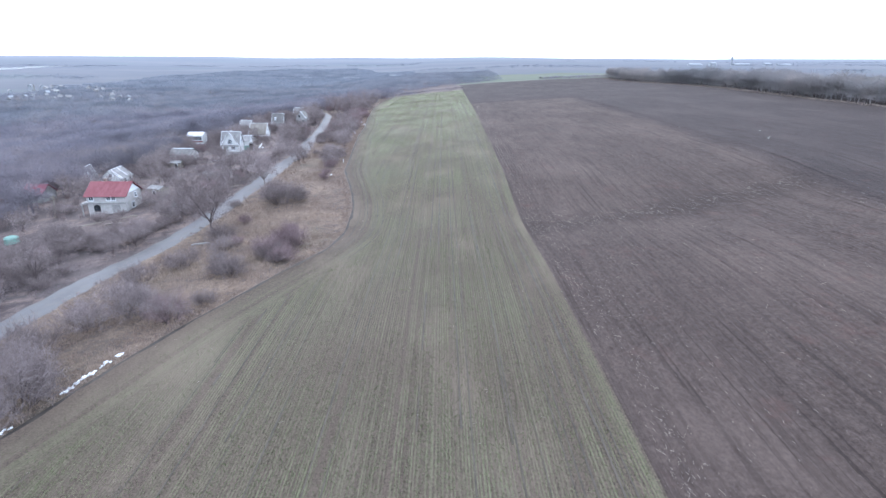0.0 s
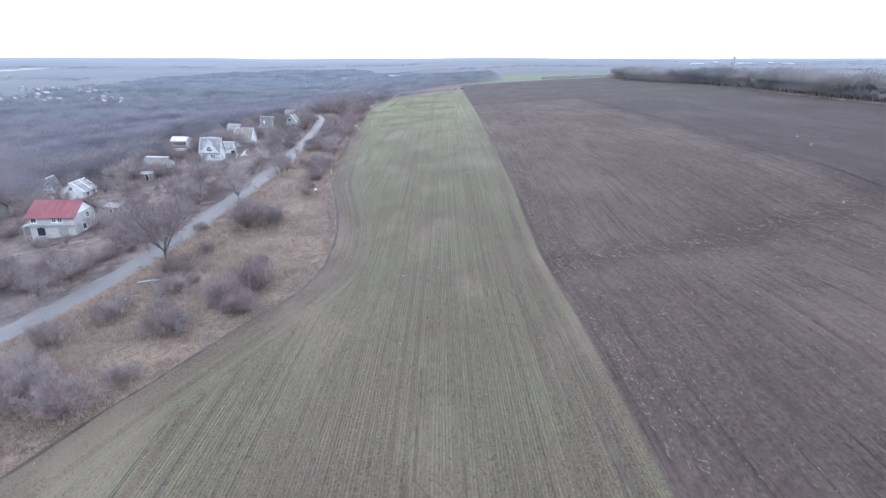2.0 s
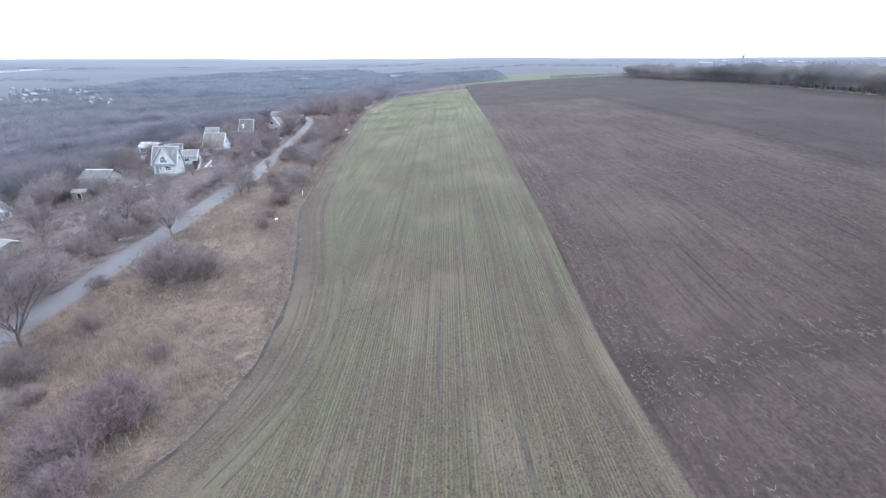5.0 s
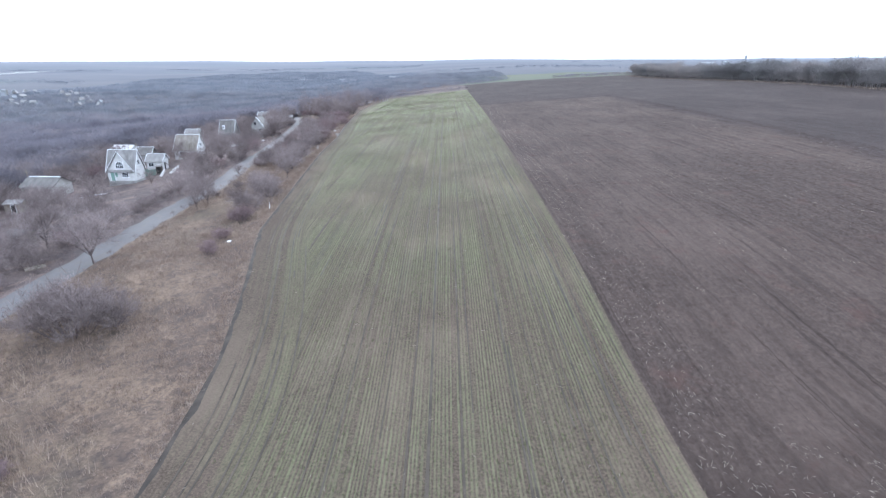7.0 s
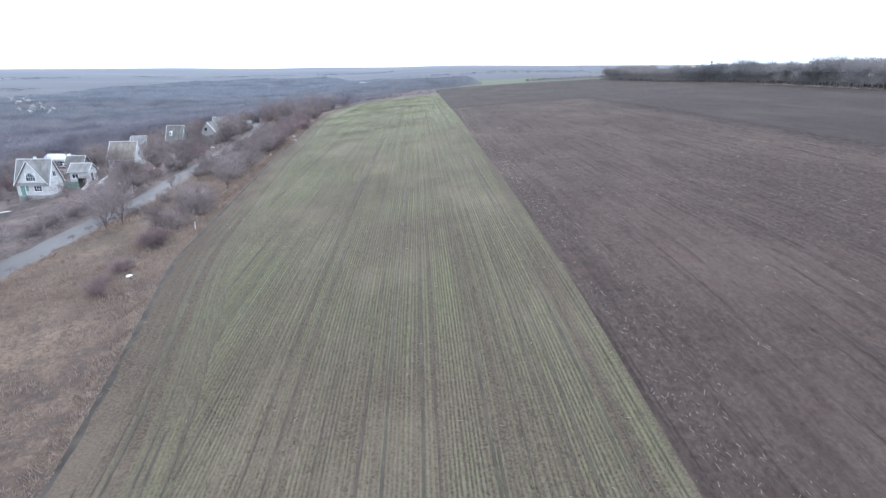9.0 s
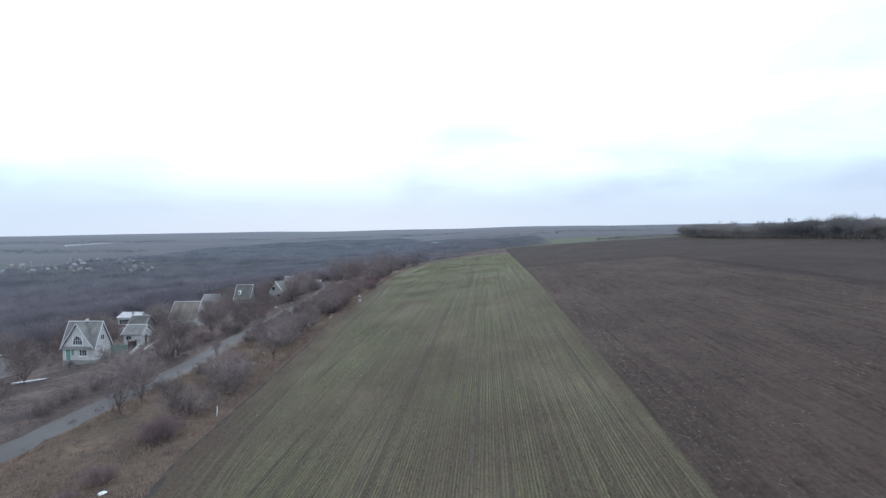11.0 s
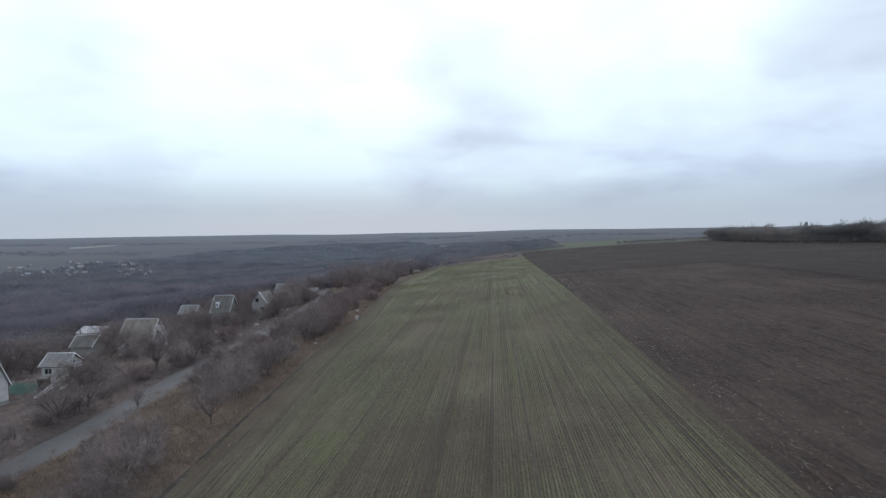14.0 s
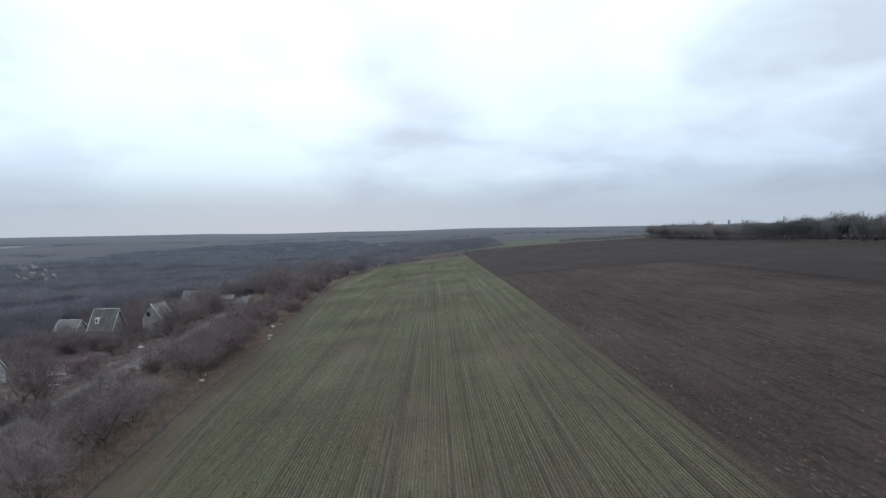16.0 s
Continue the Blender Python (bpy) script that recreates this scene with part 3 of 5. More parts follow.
def build_land():
    far_v, far_f = [], []

    def split(name, material, v, near, far, label, category):
        if near:
            tagged(link(name, *used(v, near), material, smooth=True), label, category, kind="structure")
        k = len(far_v)
        a, b = used(v, far) if far else ([], [])
        far_v.extend(a)
        far_f.extend(tuple(i + k for i in q) for q in b)

    split("ground", "woodland", *fan("ground", "", road_l, -1, Y, "", ""), "brown wooded valley floor with leaf litter", "ground")
    strip("road", "asphalt", road_l, road_r, 6, upto(-400, 462), "worn grey asphalt road along the verge", "road")
    strip("verge_ground", "verge", road_r, FIELD_W, 22, upto(-100, 512), "rough verge of dry tan grass beside the road", "verge", soft=0.35)
    ys = Y[(Y >= -100) & (Y <= FIELD_END)]
    strip("field_bank", "bank", FIELD_W, bank_edge, 4, ys, "dark bare furrow along the wheat's edge", "bank", lift=-0.2)
    wheat = strip("wheat_field", "wheat", bank_edge, FIELD_E, 60, ys, "long strip of young green winter wheat in rows", "field", lift=-0.22, ease=5.0)
    layer = wheat.data.uv_layers.new(name="rows")
    p = np.array([vert.co for vert in wheat.data.vertices])
    margin = np.minimum(p[:, 0] - FIELD_W(p[:, 1]), 1.6 + 10.0 * (FIELD_E(p[:, 1]) - p[:, 0]))
    uv = np.stack([across(p[:, 0], p[:, 1]), margin], 1)
    order = np.empty(len(wheat.data.loops), np.int32)
    wheat.data.loops.foreach_get("vertex_index", order)
    layer.data.foreach_set("uv", uv[order].astype(np.float32).ravel())
    strip("ploughed_field_south", "plough", FIELD_E, lambda y: DARK_X, 40, upto(-400, 16), "brown ploughed field with straw remains", "field")
    furrows("ploughed_field", "plough", FIELD_E, lambda y: DARK_X, 16.0, DARK_Y)
    strip("dark_field_end", "plough_dark", FIELD_E, lambda y: DARK_X, 16, upto(DARK_Y, PLOUGH_END), "darker freshly turned soil beyond the ploughed field", "field")
    v, near, far = fan("", "", lambda y: DARK_X, 1, Y, "", "")
    plough = [q for q in near if v[q[0]][1] < PLOUGH_END and v[q[0]][0] < 260]
    rest = [q for q in near if not (v[q[0]][1] < PLOUGH_END and v[q[0]][0] < 260)]
    split("dark_field", "plough_dark", v, plough, [], "dark ploughed field reaching the tree belt", "field")
    split("east_ground", "far_green", v, rest, far, "pale green and tan fields behind the tree belt", "ground")
    # behind the field's end, and behind the start
    for ys2, a, b, mat, nm in ((upto(FIELD_END, 1060), road_r, FIELD_E, "woodland", "ground_north"), (upto(PLOUGH_END, 1060), FIELD_E, lambda y: DARK_X, "far_green", "ground_north_east"),
                               (upto(-400, -100), road_r, FIELD_E, "verge", "ground_south"), (upto(462, 512), road_l, road_r, "woodland", "ground_road_end")):
        if len(ys2) > 1:
            strip(nm, mat, a, b, 8, ys2, "rough brown ground with dry grass", "ground")
    for ys2 in (upto(1060, 4900), upto(-4900, -400)):
        s = np.linspace(0, 1, 6)
        k = len(far_v)
        for y in ys2:
            xs = float(road_l(y)) + (DARK_X - float(road_l(y))) * s
            far_v.extend((x, y, ground_z(x, y)) for x in xs)
        for r in range(len(ys2) - 1):
            for c in range(5):
                far_f.append((k + r * 6 + c, k + r * 6 + c + 1, k + (r + 1) * 6 + c + 1, k + (r + 1) * 6 + c))
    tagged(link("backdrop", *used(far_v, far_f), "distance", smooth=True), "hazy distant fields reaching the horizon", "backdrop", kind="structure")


build_land()


# ---- bare winter trees and shrubs ----
class Wood:
    """Tapered three-sided limbs and single twig slivers."""

    def __init__(self, seed):
        self.r = random.Random(seed)
        self.v, self.f, self.tv, self.tf = [], [], [], []

    def limb(self, a, b, ra, rb, fine=False):
        d = (b - a).normalized()
        s = d.orthogonal().normalized()
        t = d.cross(s)
        v, f = (self.tv, self.tf) if fine else (self.v, self.f)
        i = len(v)
        k = 3 if fine else 5
        for p, q in ((a, ra), (b, rb)):
            for j in range(k):
                c = 2 * math.pi * j / k
                v.append(tuple(p + (s * math.cos(c) + t * math.sin(c)) * q))
        for j in range(k):
            f.append((i + j, i + (j + 1) % k, i + k + (j + 1) % k, i + k + j))

    def sliver(self, a, d, length, w):
        s = d.cross(Vector((self.r.uniform(-1, 1), self.r.uniform(-1, 1), self.r.uniform(-1, 1)))).normalized() * w / 2
        i = len(self.tv)
        self.tv += [tuple(a - s), tuple(a + s), tuple(a + d * length)]
        self.tf.append((i, i + 1, i + 2))

    def spread(self, d, angle, up=0.0):
        s = d.orthogonal().normalized()
        s.rotate(Matrix.Rotation(self.r.uniform(0, 2 * math.pi), 3, d))
        v = d * math.cos(angle) + s * math.sin(angle)
        v.z += up
        return v.normalized()

    def branch(self, a, d, length, ra, level, kids, twig_w):
        """One limb in two bent pieces, with side branches; the last level bears twigs."""
        r = self.r
        mid = a + d * length * 0.5
        d2 = self.spread(d, r.uniform(0.08, 0.3), 0.06)
        end = mid + d2 * length * 0.5
        if level + 1 < len(kids):
            self.limb(a, mid, ra, ra * 0.72, level > 1)
            self.limb(mid, end, ra * 0.72, ra * 0.35, level > 1)
        else:
            self.sliver(a, d, length * 0.55, twig_w * 1.3)
            self.sliver(mid, d2, length * 0.5, twig_w)
        n = kids[level]
        for i in range(n):
            f = 0.25 + 0.75 * (i + r.random()) / n
            p = a.lerp(mid, f * 2) if f < 0.5 else mid.lerp(end, f * 2 - 1)
            q = self.spread(d if f < 0.5 else d2, r.uniform(0.45, 1.0), 0.12)
            if level + 1 < len(kids):
                self.branch(p, q, length * r.uniform(0.42, 0.68), ra * 0.42, level + 1, kids, twig_w)
            else:
                self.sliver(p, q, length * r.uniform(0.5, 1.0), twig_w)

    def arrays(self):
        return (self.v, self.f), (self.tv, self.tf)


def make_tree(name, seed, tall, stem, limbs, kids, lean=0.75, twig_w=0.045, twig="twig", label="bare deciduous tree with grey branches beside the road", category="tree", group=""):
    w = Wood(seed)
    r = w.r
    ob = base(name, pose(0, 0, -200), label, category, group)
    top = Vector((r.uniform(-0.3, 0.3), r.uniform(-0.3, 0.3), stem))
    rad = 0.017 * tall
    w.limb(Vector((0, 0, -0.4)), top * 0.5, rad * 1.3, rad)
    w.limb(top * 0.5, top, rad, rad * 0.8)
    for i in range(limbs):
        a = 2 * math.pi * (i + r.random() * 0.7) / limbs
        tilt = lean * r.uniform(0.35, 1.0)
        d = Vector((math.cos(a) * math.sin(tilt), math.sin(a) * math.sin(tilt), math.cos(tilt)))
        p = Vector((0, 0, 0)).lerp(top, r.uniform(0.6, 1.0))
        w.branch(p, d, (tall - stem) * r.uniform(0.72, 1.0), rad * 0.6, 1, kids, twig_w)
    (v, f), (tv, tf) = w.arrays()
    link("trunk", v, f, "bark", ob)
    tagged(link("crown", tv, tf, twig, ob), kind="stuff")
    return ob


def make_shrub(name, seed, tall, wide, stems, kids, twig="twig", twig_w=0.04, label="dense bare shrub on the grassy verge", category="shrub", group=""):
    w = Wood(seed)
    r = w.r
    ob = base(name, pose(0, 0, -200), label, category, group)
    for i in range(stems):
        a, q = r.uniform(0, 2 * math.pi), math.sqrt(r.random())
        p = Vector((math.cos(a) * q * wide * 0.22, math.sin(a) * q * wide * 0.22, -0.15))
        tilt = q * math.atan2(wide / 2, tall) * 1.15
        d = Vector((math.cos(a) * math.sin(tilt), math.sin(a) * math.sin(tilt), math.cos(tilt)))
        w.branch(p, d, tall * r.uniform(0.6, 0.95), 0.045, 1, kids, twig_w)
    (v, f), (tv, tf) = w.arrays()
    tagged(link("stem_clump", v, f, "bark", ob), kind="stuff")
    tagged(link("crown", tv, tf, twig, ob), kind="stuff")
    return ob


TREES = [make_tree("tree", 11 + i, 8.0, 2.0 - 0.3 * i, 9, (0, 8, 7, 6), 1.0, twig_w=0.036) for i in range(3)]
SLIM = [make_tree("tree", 31 + i, 7.0, 1.4, 8, (0, 7, 6, 6), 0.6, twig_w=0.036, label="slim bare garden tree with upright branches") for i in range(2)]
SHRUBS = [make_shrub("shrub", 51 + i, 3.6, 6.5, 28, (0, 6, 6, 5), twig_w=0.034) for i in range(3)]
REDS = [make_shrub("shrub", 61 + i, 3.0, 4.5, 22, (0, 6, 6, 5), twig_w=0.032, twig="twig_red", label="low bare shrub with reddish twigs on the verge") for i in range(2)]
TEMPLATES = TREES + SLIM + SHRUBS + REDS
RV = random.Random(7)


def plant(kinds, x, y, size=1.0, squash=1.0, group=""):
    src = RV.choice(kinds)
    ob = copy_thing(src, pose(x, y, ground_z(x, y), RV.uniform(-4, 4), RV.uniform(-4, 4), RV.uniform(0, 360)))
    s = size * RV.uniform(0.9, 1.1)
    ob.scale = (s, s, s * squash)
    if group:
        ob["group"] = group
    return ob


def plant_verge():
    g = "shrubs and trees on the verge"
    small = lambda y: 0.78 if 145 < y < 235 else 0.70 if 235 <= y < 330 else 0.85 if y < 78 else 1.0
    for x, y, s in ((-43.5, 98, 1.15), (-32, 178, 0.85), (-33.5, 187, 0.75), (-46, 166, 0.7), (-34, 197, 0.9), (-43.5, 131, 0.75), (-37, 58, 0.6), (-38, 222, 0.9), (-38, 238, 0.7), (-31, 55, 0.5)):
        plant(TREES, x, y, s * small(y), group=g)
    for x, y, s in ((-34, 112, 1.15), (-37, 116, 0.9), (-31, 114, 0.7), (-29.7, 70.4, 0.7), (-31, 71.5, 0.6), (-29, 60.6, 0.45), (-40, 55, 1.0), (-36, 58, 0.85), (-37, 40, 1.1), (-42, 49, 1.1), (-40, 62, 0.8), (-40, 45, 1.0), (-43, 39, 1.1), (-39, 33, 1.0),
                    (-39, 76, 0.75), (-42, 70, 0.7), (-34, 77, 0.5), (-36, 84, 0.6), (-39, 92, 0.6), (-27, 79, 0.6), (-25, 75.5, 0.5), (-31, 160, 0.95), (-31.5, 154, 0.85), (-30.5, 147, 0.55), (-33, 166, 1.0), (-35, 172, 0.9),
                    (-35, 190, 0.95), (-37, 200, 1.0), (-40, 196, 0.8), (-36, 205, 0.95), (-38, 212, 0.9), (-41, 208, 0.7), (-37, 226, 0.8), (-42, 228, 0.6), (-40, 245, 0.7), (-44, 240, 0.6), (-48, 236, 0.4), (-42, 256, 1.0), (-46, 262, 0.6), (-44, 275, 1.1), (-49, 282, 1.0), (-46, 292, 1.1),
                    (-50, 300, 1.1), (-47, 310, 1.1), (-53, 315, 1.0), (-50, 328, 1.2), (-46, 338, 1.1), (-55, 340, 1.2), (-50, 352, 1.2), (-45, 200, 0.5), (-47, 215, 0.4), (-42, 165, 0.35), (-40, 172, 0.4), (-44, 112, 0.35)):
        plant(SHRUBS, x, y, s * small(y), group=g)
    for x, y, s in ((-25, 83, 0.95), (-27, 80, 0.8), (-23.5, 76, 0.7), (-24.5, 84.5, 0.9), (-29, 131, 0.4), (-29.5, 137, 0.42), (-30, 134, 0.3), (-30, 146, 0.6), (-40, 230, 1.0), (-38, 233, 1.2), (-39, 244, 1.2), (-42, 250, 0.8), (-41, 264, 1.2), (-44, 306, 1.3), (-31, 56, 0.8), (-40, 284, 1.1), (-35, 88, 0.4), (-27, 94, 0.4), (-38, 101, 0.45)):
        plant(REDS, x, y, s, group=g)
    for x, y, s in ((-40.7, 159, 0.6), (-41.2, 156, 0.55), (-33.6, 153.7, 0.5), (-44.8, 185.3, 0.35), (-53, 186.4, 0.65), (-36.4, 191.6, 0.6), (-37.2, 228.7, 0.7), (-35.8, 220.6, 0.6), (-44.5, 213, 0.5)):
        plant(SLIM, x, y, s, group=g)
    # hedge of dark shrubs on the far side of the road
    for i in range(15):
        y = 158 + 3.4 * i
        plant(SHRUBS, float(ROAD(y)) - 6.2 - 2.6 * RV.random(), y, RV.uniform(0.22, 0.38), group=g)
    # growth round the houses furthest along the road
    for x, y, s in ((-80.5, 268, 0.8), (-84, 269, 0.9), (-77.5, 270, 0.8), (-86.5, 271, 0.9), (-72, 268, 0.7), (-66.5, 270, 0.8), (-103, 294, 0.9), (-108, 293, 0.9), (-70.5, 222, 0.6), (-73.5, 225.5, 0.6), (-80, 225, 0.5)):
        plant(SHRUBS, x, y, s, group="trees in the gardens")
    for x, y, s in ((-80.4, 266.5, 0.55), (-84.2, 266, 0.6), (-77.2, 267.5, 0.5), (-70, 266, 0.55), (-104.5, 291, 0.7), (-109, 291, 0.7)):
        plant(TREES, x, y, s, group="trees in the gardens")
    # scrub close to the road's field side
    for i in range(16):
        y = 196 + 5.2 * i
        plant(RV.choice((SHRUBS, REDS)), float(ROAD(y)) + 4.2 + 1.8 * RV.random(), y, RV.uniform(0.35, 0.6), group=g)
    for x, y, s in ((-85, 177, 0.95), (-81, 178, 0.8), (-89, 176, 0.9), (-91, 178, 0.7), (-83, 174, 0.9), (-87, 179, 0.8)):
        plant(SHRUBS, x, y, s, group="trees in the gardens")
    # thicket on the garden side of the road, where the walk begins
    for i in range(62):
        y = RV.uniform(58, 114)
        x = float(ROAD(y)) - 5.5 - 30 * RV.random() ** 1.3
        if not on_house(x, y) and not (in_clearing(x, y) and RV.random() < 0.7):
            plant(RV.choice((SHRUBS, SHRUBS, SLIM)), x, y, RV.uniform(0.42, 0.72) * (0.6 if before_house(x, y) else 1.0), group="trees in the gardens")
    # thicket between road and field past the bend
    for i in range(75):
        y = RV.uniform(225, 510)
        a, b = float(ROAD(y)) + 4, float(FIELD_W(y)) - 2.5
        if b > a:
            x = b - 1.2 - (b - 1.2 - a) * RV.random() ** 1.2
            plant(RV.choice((SHRUBS, SHRUBS, REDS, TREES)), x, y, RV.uniform(0.32, 0.58) if y < 310 else RV.uniform(0.8, 1.2), group=g)


HOUSE_SPOTS = ((-74, 119, 7), (-96, 158, 7), (-116, 174, 5), (-108, 142, 5), (-88, 187, 7), (-75, 194, 6), (-77, 211, 5), (-78, 234, 6), (-82, 278, 6), (-106, 302, 5), (-126, 281, 11), (-94, 238, 5), (-69, 277, 4), (-72.6, 201, 4))
CLEARINGS = ((-58, 169, 7), (-65, 191, 10), (-60, 179, 7), (-70, 197, 7), (-60, 168, 7), (-66, 178, 6), (-78, 104, 8), (-66, 101, 5), (-90, 112, 6), (-72, 184, 5), (-62, 224, 5), (-85, 150, 5))


def on_house(x, y):
    return any((x - a) ** 2 + (y - b) ** 2 < r * r for a, b, r in HOUSE_SPOTS)


def before_house(x, y, reach=26):
    """True where tall growth would stand between the field and a house."""
    return any(0 <= b - y < reach and abs(x - a - (b - y) * -a / (b - 60)) < r * 0.8 for a, b, r in HOUSE_SPOTS)


def in_clearing(x, y):
    return any((x - a) ** 2 + (y - b) ** 2 < r * r for a, b, r in CLEARINGS)


def plant_gardens():
    g = "trees in the gardens"
    n = 0
    while n < 300:
        y = RV.uniform(70, 340)
        x = float(ROAD(y)) - 4.0 - 70 * RV.random() ** 1.3
        if on_house(x, y) or (in_clearing(x, y) and RV.random() < 0.85):
            continue
        k = RV.random()
        low = 0.68 if y < 118 else 1.0
        if before_house(x, y, 42):
            if k < 0.4:
                continue
            plant(SLIM, x, y, RV.uniform(0.22, 0.4), group=g)
        elif k < 0.22:
            plant(SHRUBS, x, y, low * RV.uniform(0.45, 0.9), group=g)
        elif k < 0.34:
            plant(REDS, x, y, RV.uniform(0.6, 1.0), group=g)
        elif k < 0.72:
            plant(TREES, x, y, low * RV.uniform(0.42, 0.8), group=g)
        else:
            plant(SLIM, x, y, low * RV.uniform(0.6, 0.95), group=g)
        n += 1


def fast_mesh(name, v, tris, material, label, category, kind="stuff", parent=None):
    v, tris = np.asarray(v, np.float32), np.asarray(tris, np.int32)
    me = bpy.data.meshes.new(name)
    me.vertices.add(len(v))
    me.vertices.foreach_set("co", v.ravel())
    me.loops.add(tris.size)
    me.loops.foreach_set("vertex_index", tris.ravel())
    me.polygons.add(len(tris))
    me.polygons.foreach_set("loop_start", np.arange(0, tris.size, 3, dtype=np.int32))
    me.update(calc_edges=True)
    me.materials.append(MAT[material])
    ob = new(name, me)
    if parent:
        ob.parent = parent
    return tagged(ob, label, category, kind=kind)


NR = np.random.RandomState(5)


def crown_template(rs, twigs, width):
    """A rough bare crown of unit height: a trunk and twigs that point outwards from a few uneven lobes."""
    v = [(-0.014, 0, 0), (0.014, 0, 0), (0, 0.0, 0.7), (0, -0.014, 0), (0, 0.014, 0), (0.0, 0, 0.7)]
    lobes = [(np.array((0.20 * math.cos(a), 0.20 * math.sin(a), rs.uniform(0.40, 0.62))), rs.uniform(0.20, 0.32)) for a in rs.uniform(0, 2 * np.pi, 4)]
    lobes.append((np.array((0, 0, 0.62)), 0.30))
    for i in range(twigs):
        c, r = lobes[i % 5]
        d = rs.normal(size=3)
        d[2] = abs(d[2]) * 0.9 - 0.25
        d /= np.linalg.norm(d)
        p = c + d * r * rs.uniform(0.25, 0.85)
        q = d * 0.7 + rs.normal(size=3) * 0.45 + np.array((0, 0, 0.35))
        q = q / np.linalg.norm(q) * rs.uniform(0.06, 0.15)
        s = np.cross(q, rs.normal(size=3))
        s = s / np.linalg.norm(s) * width * rs.uniform(0.6, 1.2)
        v += [tuple(p - s), tuple(p + s), tuple(p + q)]
    return np.array(v)


def scatter_wood(name, spots, sizes, twigs, width, material, label, category="wood", wide=1.0, kind="stuff"):
    """Many crowns joined in one mesh."""
    temps = [crown_template(np.random.RandomState(90 + i), twigs, width) for i in range(7)]
    allv = []
    for k, (x, y) in enumerate(spots):
        t = temps[k % 7]
        a = NR.uniform(0, 2 * np.pi)
        s = sizes[k]
        w = s * NR.uniform(0.85, 1.25) * wide
        c, q = math.cos(a), math.sin(a)
        p = np.empty_like(t)
        p[:, 0] = (t[:, 0] * c - t[:, 1] * q) * w + x
        p[:, 1] = (t[:, 0] * q + t[:, 1] * c) * w + y
        p[:, 2] = t[:, 2] * s
        allv.append(p)
    n = len(temps[0])
    v = np.concatenate(allv)
    z = height(np.array([s[0] for s in spots]), np.array([s[1] for s in spots]))
    v[:, 2] += np.repeat(z - 0.2, n)
    tris = np.arange(len(v), dtype=np.int32).reshape(-1, 3)
    return fast_mesh(name, v, tris, material, label, category, kind)


def in_view(x, y):
    """The wedge of land that the walk looks over, widely taken."""
    return y > 40 and -1.25 * (y + 25) < x < 1.25 * (y + 25)


